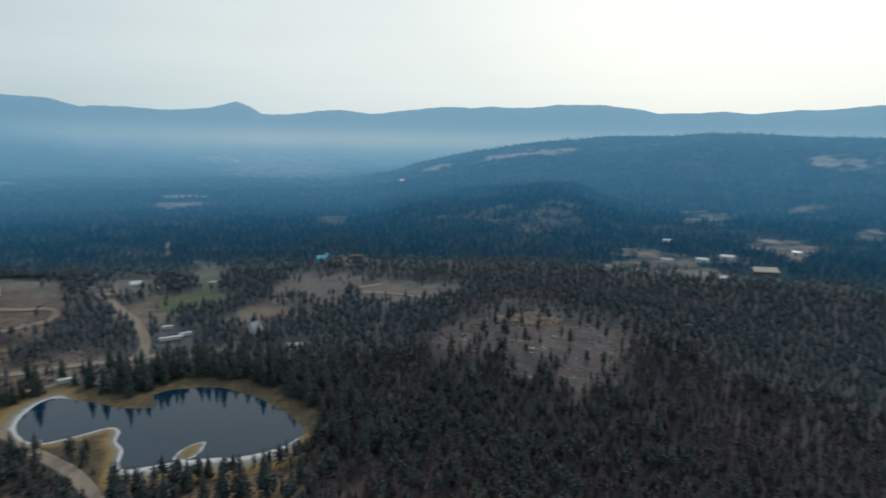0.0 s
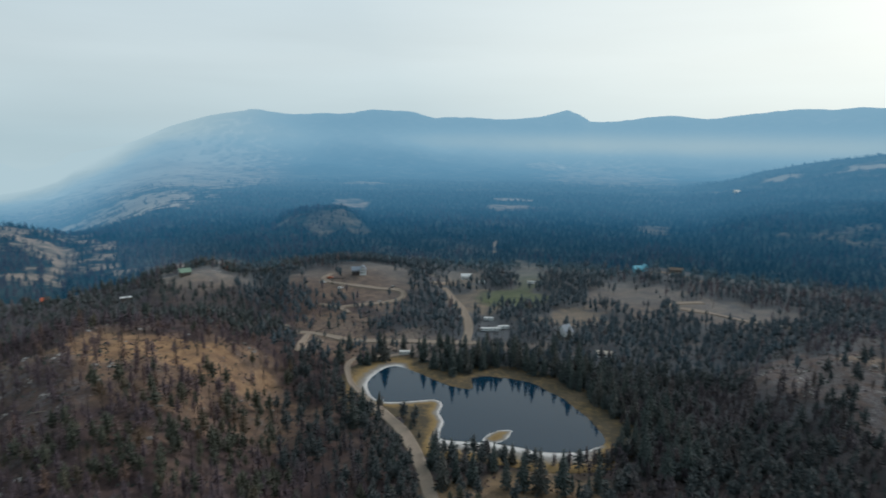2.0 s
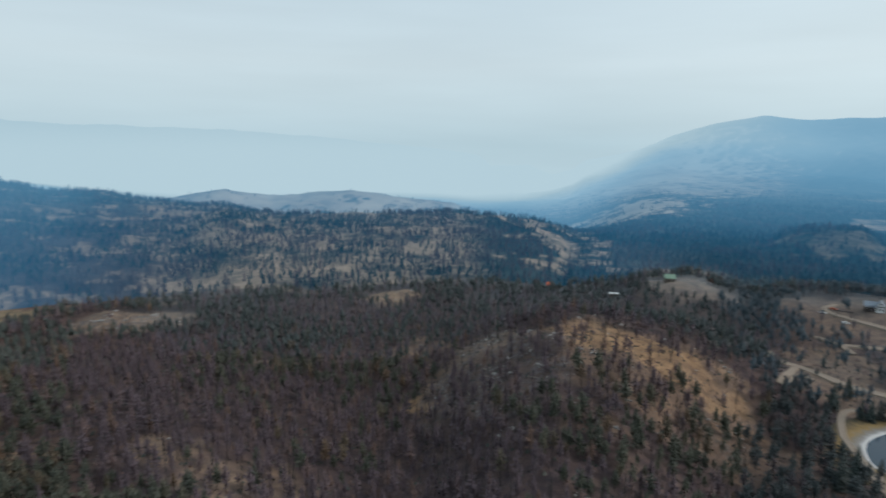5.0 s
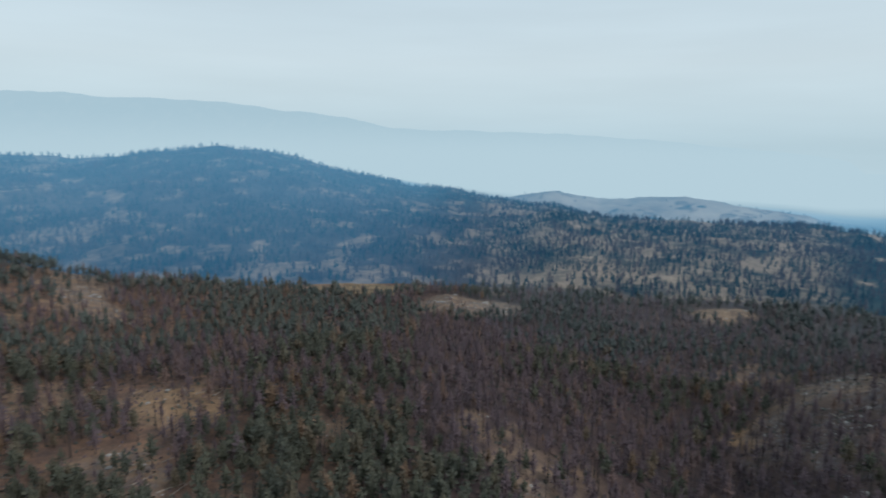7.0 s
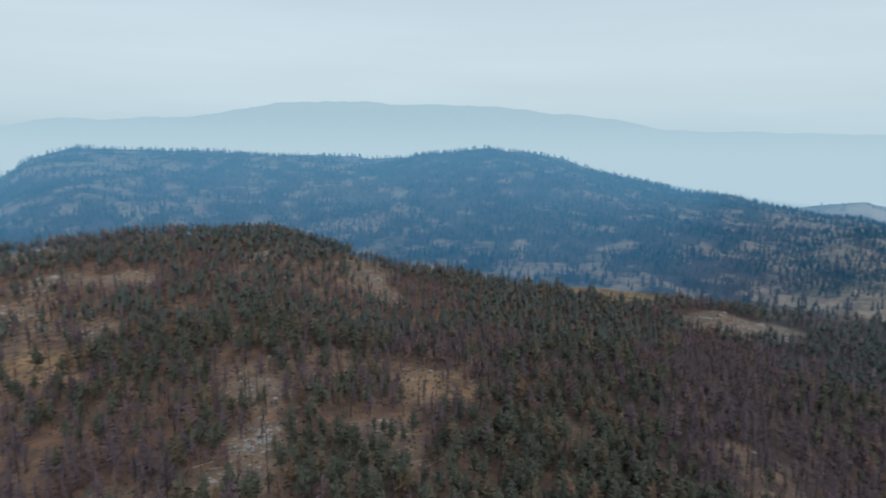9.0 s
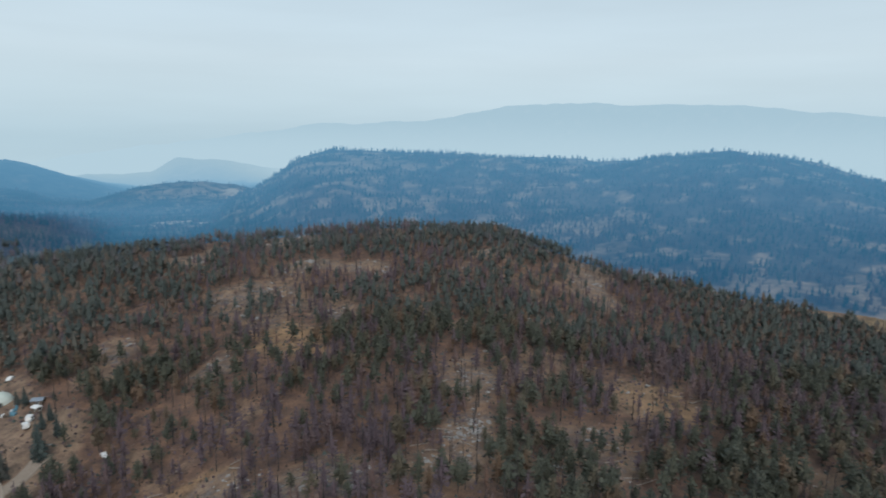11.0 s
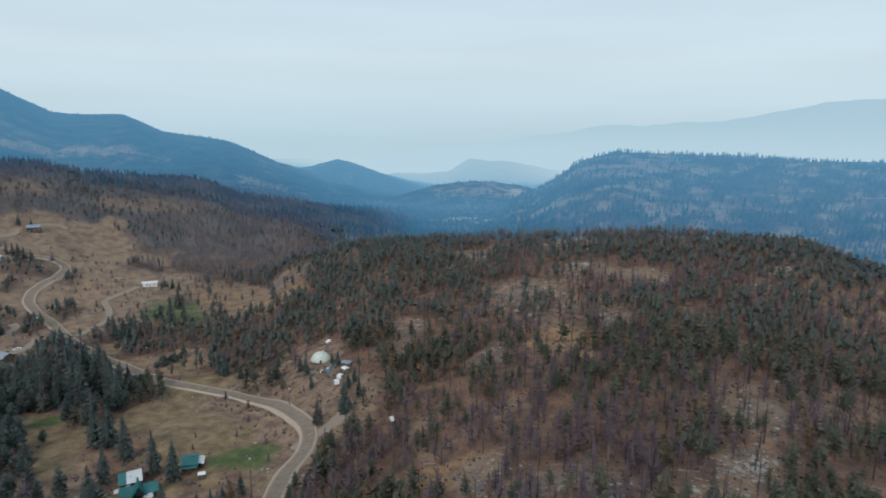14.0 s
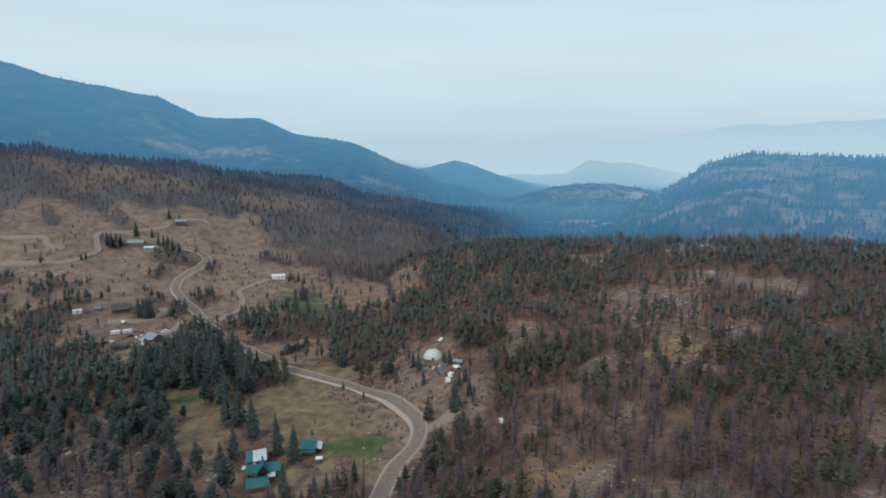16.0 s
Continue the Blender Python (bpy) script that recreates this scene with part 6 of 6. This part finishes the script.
    timber_gateway(-38.7, 470)
    for a, r, turn, paint, words in ((-40.1, 476, 20, WHITE, "white car parked beside the bare drive"), (-38.5, 462, 70, WHITE, "white car parked by the timber gateway"),
                                     (-33.6, 462, 100, DARK_PAINT, "dark car parked on the hill drive"), (-39.4, 486, 40, RED_ROOF, "red car parked on the bare hill")):
        car("car", words, a, r, turn, paint)
    house("cabin", "cabin with a pale green metal roof", -51.9, 503, 60, 9, 8, 3.4, 34, TIMBER, GREEN_ROOF, 2)
    house("cabin", "cabin with an orange-red roof among pines", -48.4, 545, 40, 7, 7, 4.2, 40, LOGS, RED_ROOF, 2)
    house("cabin", "small orange-roofed cabin in the woods", -62.3, 522, 55, 6, 6, 3.4, 34, LOGS, RED_ROOF, 2)
    house("farm_shed", "long shed with a white metal roof", -56.4, 506, 60, 12, 5, 2.6, 12, TIMBER, WHITE, 2, False, 0.4, "shed")
    gabled_house("blue_house", "large house with bright light-blue roofs and gables", -11.0, 598, 30, AQUA_ROOF, AQUA_ROOF, AQUA_ROOF, 0.95)
    for a, r, turn in ((-8.3, 583, 12), (-7.8, 583, 14)):
        car("car", "white car parked before the brown house", a, r, turn, WHITE)
    house("house", "brown timber house beside the blue one", -8.0, 594, 10, 14, 8, 4.4, 24, TIMBER, TIMBER, 5)
    house("house", "steep-roofed silver-grey house half hidden by pond woods", -17.3, 386, 66, 8, 8, 3.2, 48, WHITE, GREY_ROOF, 2)
    house("house", "low house half hidden in the pines", -13.7, 352, 14, 10, 6, 2.6, 18, WHITE, TAN_ROOF, 3)
    house("farmhouse", "white farmhouse at the edge of the field", -26.7, 540, 30, 10, 7, 3.6, 28, WHITE, ZINC, 3)
    house("farm_shed", "small grey shed beside the farmhouse", -25.2, 520, 20, 5, 5, 2.6, 24, WHITE, ZINC, 1, False, 0.3, "shed")
    for a, r, turn, L in ((-24.75, 386, 22, 8.0), (-23.85, 387, 22, 8.4), (-23.1, 392, 34, 8.6), (-24.5, 410, 24, 8.0), (-32.5, 338, 33, 7.6), (-20.6, 528, 20, 8.0)):
        camper(a, r, turn, L)
    YARDS.extend((*spot(a, r)[:2], q) for a, r, q in ((-32.5, 326, 11), (-24.2, 379, 13), (-23.4, 386, 12), (-24.3, 369, 8), (-24.6, 404, 9), (-17.4, 374, 10)))
    house("great_barn", "large barn with a broad tan metal roof", 28.0, 620, -10, 24, 14, 4.5, 26, TIMBER, TAN_ROOF, 5, False, 0.8, "barn")
    for a, r, turn, L, m in ((20.3, 642, -20, 13, TAN_ROOF), (23.2, 655, -30, 12, WHITE), (25.1, 676, -20, 14, WHITE), (25.0, 580, -20, 7, WHITE),
                             (20.2, 760, -10, 10, WHITE), (30.2, 740, -40, 10, ZINC)):
        house("house", "small farmhouse with a light roof in the valley", a, r, turn, L, 7, 3.2, 22, WHITE, m, 3, False)
    # added for a white spot in the woods whose nature is unclear
    house("farmhouse", "small white house standing in for an unclear white spot", -3.7, 1500, 30, 14, 10, 6.0, 40, WHITE, WHITE, 3, False)
    for a, r in ((-190.05, 215), (-204.9, 411), (-186.2, 266), (-34.6, 258)):
        pole(a, r)


settlements()


# ---- trees that stand apart ----
def big_tree(kind, mats, blades, seeds):
    """Meshes of a few trees of one kind: trunk and crown apart."""
    out = []
    for s in seeds:
        vs, fs, flag = tree_shape(np.random.default_rng(s), kind, blades)
        pair = []
        if kind == "snag":
            pair.append(raw_mesh("trunk", vs, fs, mats, flag, [("tint", np.full(len(vs), 0.5))]))
        for k in (0, 1) if kind != "snag" else ():
            f = fs[flag == k]
            used, f = np.unique(f, return_inverse=True)
            tint = np.full(len(used), np.random.default_rng(s + 9).uniform(0.2, 0.8))
            pair.append(raw_mesh(("trunk", "crown")[k], vs[used], f.reshape(-1, 3), [mats[k]], attributes=[("tint", tint)]))
        out.append(pair)
    return out


STANDING = {"fir": big_tree("fir", [BARK, GREEN_FIR], 190, range(40, 46)), "pine": big_tree("pine", [BARK, NEEDLES], 130, range(50, 56)),
            "bush": big_tree("bush", [BARK, GREEN_FIR], 90, range(80, 84)),
            "scorched": big_tree("scorched", [CHAR, SCORCHED], 110, range(60, 66)), "snag": big_tree("snag", [CHAR, TWIGS], 34, range(70, 75))}
TREE_WORDS = {"bush": ("bush", "dark dense bush beside the gravel road", "roadside bushes"),
              "fir": ("fir_tree", "tall dark green fir with branches to the ground", "firs"),
              "pine": ("pine_tree", "olive-green pine with an open crown", "pines"),
              "scorched": ("scorched_pine", "fire-scorched pine with brown needles", "scorched pines"),
              "snag": ("burnt_snag", "bare charred trunk with broken twigs", "burnt snags")}


def stand_tree(kind, x, y, tall, rng):
    name, label, group = TREE_WORDS[kind]
    z = float(ground_height(np.array([x]), np.array([y]))[0])
    t = thing(name, label, "tree", x, y, z, rng.uniform(0, 360), group)
    s = tall / 12.0
    t.scale = (s * rng.uniform(0.85, 1.1), s * rng.uniform(0.85, 1.1), s)
    pair = STANDING[kind][int(rng.integers(0, len(STANDING[kind])))]
    for k, mesh in enumerate(pair):
        new(("trunk", "crown")[k], mesh).parent = t


def single_trees(X, Y, kind, tall, rng):
    """The nearest trees of each kind as things of their own; says which."""
    r = np.hypot(X, Y)
    picked = np.zeros(len(X), bool)
    for k, name, n in ((0, "pine", 150), (1, "scorched", 130), (2, "snag", 70)):
        s = np.nonzero(kind == k)[0]
        s = s[(r[s] > 165)]
        for i in s[np.argsort(r[s])][::3][:n]:
            picked[i] = True
            stand_tree(name, float(X[i]), float(Y[i]), 12 * float(tall[i]), rng)
    return picked


def planted_by_hand():
    rng = np.random.default_rng(77)
    near_pond_row = [(-17.9, 374, 9.5), (-16.9, 371, 11), (-18.4, 369, 8), (-16.2, 372, 10), (-29.67, 214, 15.2), (-28.81, 200, 15.8), (-27.9, 225, 8.4), (-27.39, 204, 11.7), (-25.72, 202, 14.6), (-23.66, 212, 13.0),
                     (-22.38, 201, 13.5), (-21.88, 219, 9.3), (-20.73, 201, 15.4), (-19.09, 201, 16.9), (-16.89, 201, 17.4), (-15.99, 204, 7.3),
                     (-15.29, 201, 6.8), (-14.38, 201, 9.2), (-13.51, 206, 14.7), (-11.74, 207, 10.9), (-31.93, 246, 5.1), (-31.1, 238, 4.4),
                     (-33.22, 226, 7.4), (-33.7, 208, 11.9), (-35.44, 236, 6.5), (-34.95, 270, 8.5), (-36.57, 255, 16.3), (-37.5, 249, 17.1)]
    homestead_trees = [(-198.22, 232, 17.9), (-196.68, 224, 16.2), (-202.13, 234, 15.6), (-203.37, 226, 12.4), (-200.36, 248, 20), (-201.53, 262, 19),
                       (-202.53, 266, 20), (-183.67, 243, 11.8), (-181.03, 248, 15.0), (-190.97, 206, 8.9), (-193.67, 200, 8.2), (-192.63, 201, 7.7),
                       (-191.88, 201, 6.7), (-185.07, 195, 8.5), (-197.78, 204, 11.5), (-194.84, 201, 7.7), (-199.65, 330, 10.8), (-188.51, 345, 6.4),
                       (-184.12, 274, 6.5), (-202.9, 339, 20), (-202.07, 326, 22), (-201.31, 320, 22), (-200.6, 298, 18.4)]
    meadow_trees = [(-206.24, 609, 9.9), (-205.44, 606, 8.6), (-201.53, 480, 6.0), (-201.05, 471, 3.9), (-195.7, 510, 8.4), (-195.19, 507, 7.3),
                    (-196.32, 514, 6.4), (-195.34, 464, 16), (-196.01, 435, 17), (-194.96, 428, 16), (-199.77, 404, 15.2), (-200.37, 408, 13.7),
                    (-199.06, 402, 13.5), (-207.2, 561, 10.3), (-206.84, 560, 10.3), (-206.49, 560, 10.3), (-206.14, 555, 10.2), (-205.69, 550, 10.1),
                    (-196.84, 436, 12.7), (-195.89, 352, 8.2), (-196.82, 348, 6.5), (-195.17, 360, 9.2)]
    dome_trees = [(-185.11, 298, 8.7), (-184.57, 292, 10.3), (-182.16, 296, 7.2), (-181.62, 294, 8.5), (-187.32, 304, 10.3), (-187.95, 309, 9.6), (-189.55, 328, 9.5), (-189.8, 318, 9.9), (-190.48, 315, 8.9), (-191.8, 322, 13.6), (-192.39, 327, 13.8), (-187.07, 318, 7.4), (-186.08, 330, 6.1), (-180.66, 268, 7.7), (-179.66, 260, 8.7), (-180.05, 272, 7.7)]
    meadow_shrubs = [(-215.14, 466, 6.5), (-214.13, 466, 8.4), (-211.78, 476, 7.6), (-212.63, 532, 7.3), (-212.95, 531, 6.3), (-215.03, 472, 5.6), (-206.28, 465, 6.5), (-206.28, 432, 4.3), (-207.56, 476, 6.6), (-207.14, 472, 6.6), (-204.62, 476, 6.6), (-208.64, 488, 4.8), (-208.3, 486, 4.8), (-210.16, 507, 5.0), (-208.84, 526, 4.2), (-211.02, 558, 12.0), (-210.7, 556, 13.1), (-210.38, 556, 13.1), (-210.04, 558, 10.9), (-208.83, 574, 13.5), (-207.65, 574, 9.0), (-208.46, 441, 15.9), (-208.8, 444, 14.2), (-209.13, 446, 14.3), (-208.11, 442, 10.7)]
    # the dark stand of firs across the valley road, and the thickets by the road
    for k in range(46):
        a = rng.uniform(-209.6, -201.0)
        stand_tree("fir", *place(a, 312 + rng.uniform(0, 1) ** 1.5 * 36), rng.uniform(13, 22), rng)
    for a0, r0, a1, r1, n in ((-195.0, 361, -197.6, 345, 9), (-198.4, 331, -200.4, 322, 8), (-206.0, 470, -206.6, 440, 4)):
        for k in range(n):
            u = (k + rng.uniform(0, 0.8)) / n
            stand_tree("bush", *place(a0 + (a1 - a0) * u, r0 + (r1 - r0) * u + rng.uniform(-2, 2)), rng.uniform(3.0, 5.5), rng)
    for a, r, h in dome_trees:
        stand_tree("fir", *place(a, r), h, rng)
    for a, r, h in meadow_shrubs:
        stand_tree("pine" if h < 8 else "fir", *place(a, r), h, rng)
    for a, r, h in near_pond_row + homestead_trees + meadow_trees:
        x, y = place(a, r)
        stand_tree("fir", x, y, h, rng)
    # the dark wall of firs behind the pond
    n = len(POND_LOOP)
    out = []
    for i in range(n):
        t = POND_LOOP[(i + 1) % n] - POND_LOOP[i - 1]
        d = np.array([t[1], -t[0]]) / (np.hypot(*t) + 1e-9)
        p = POND_LOOP[i]
        if water_distance(np.array([p[0] + d[0] * 4]), np.array([p[1] + d[1] * 4]))[0] < 0:
            d = -d
        if p[1] > 256 or (p[0] > -78 and p[1] > 232):
            for k in range(4):
                q = p + d * rng.uniform(10 + 4 * k, 18 + 6 * k) + rng.normal(0, 2.0, 2)
                if water_distance(q[:1], q[1:])[0] > 6 and all(np.hypot(*(q - o)) > 3.2 for o in out) and rng.random() < 0.8 and road_distance(q[:1], q[1:])[0] > 3:
                    out.append(q)
                    stand_tree("fir", float(q[0]), float(q[1]), float(rng.uniform(9, 18)), rng)


planted_by_hand()


# ---- stones and fallen logs ----
def boulders():
    rng = np.random.default_rng(21)
    X, Y = rng.uniform(-560, 560, 260000), rng.uniform(-560, 360, 260000)
    r, a = np.hypot(X, Y), bearing(X, Y)
    keep = (r > 150) & (r < np.minimum(560, near_end(a) - 5)) & (a < 38) & (rng.random(len(X)) < np.where(r < 340, 1.0, 0.45))
    X, Y = X[keep], Y[keep]
    rock = cover(X, Y)[2]
    group = ease(fbm(X, Y, 9, 131, 3), -0.02, 0.35)
    keep = rng.random(len(X)) < rock * group * np.where(bearing(X, Y) > -12, 0.9, 0.7)
    X, Y = X[keep], Y[keep]
    keep = road_distance(X, Y) > 2
    X, Y = X[keep], Y[keep]
    # rubble heaps on the upper meadow
    for a, r, n in ((-143.9, 197, 60), (-143.2, 201, 40), (-158.8, 164, 30), (-165, 181, 24), (-217.2, 530, 8), (-215.8, 522, 8), (-214.5, 517, 10), (-211.7, 504, 7), (-213.2, 520, 4), (-209.9, 540, 6), (-204.2, 520, 4), (-207.9, 470, 4)):
        qx, qy = place(a, r)
        X = np.concatenate([X, qx + rng.normal(0, 3.2, n)])
        Y = np.concatenate([Y, qy + rng.normal(0, 2.2, n)])
    shapes = []
    for _ in range(6):
        bm = bmesh.new()
        bmesh.ops.create_icosphere(bm, subdivisions=1, radius=1.0)
        for v in bm.verts:
            v.co *= rng.uniform(0.7, 1.2)
            v.co.z *= 0.55
        vs = np.array([v.co[:] for v in bm.verts], np.float32)
        fs = np.array([[q.index for q in f.verts] for f in bm.faces], np.int32)
        bm.free()
        shapes.append((vs, fs, np.zeros(len(fs), np.int32)))
    size = np.exp(rng.normal(-0.8, 0.52, len(X))) * np.where(np.hypot(X, Y) > 340, 1.7, 1.0)
    o = grove("boulders", "pale granite boulders and rubble on the burnt slopes", shapes, X, Y, size, [GREY_ROCK], rng)
    tagged(o, category="rocks")


def fallen_log(a, r, turn, L):
    x, y, z = spot(a, r)
    t = thing("fallen_log", "silvered fallen pine log on the burnt slope", "log", x, y, z + 0.16, turn, "fallen logs")
    bm = bmesh.new()
    bmesh.ops.create_cone(bm, cap_ends=True, segments=8, radius1=0.24, radius2=0.12, depth=L, matrix=pose(0, 0, 0, 0, 90, 0))
    part("trunk", bm, LOG_GREY, t)
    for k in range(3):
        bm = bmesh.new()
        bmesh.ops.create_cone(bm, cap_ends=True, segments=5, radius1=0.05, radius2=0.015, depth=0.9, matrix=pose(-L / 4 + k * L / 4, 0.1, 0.35, 25 * (k - 1), 20, 0))
        part("stub", bm, LOG_GREY, t)


boulders()
log_rng = random.Random(4)
for zone_a, zone_r, n in ((-143.7, 190, 12), (-143, 236, 10), (-163, 172, 10), (-127, 246, 8), (-131, 196, 10), (-67, 255, 8), (-171, 188, 5), (-160, 306, 6)):
    for k in range(n):
        fallen_log(zone_a + log_rng.uniform(-5, 5), zone_r + log_rng.uniform(-22, 24), log_rng.uniform(0, 180), log_rng.uniform(4, 9))
forests()
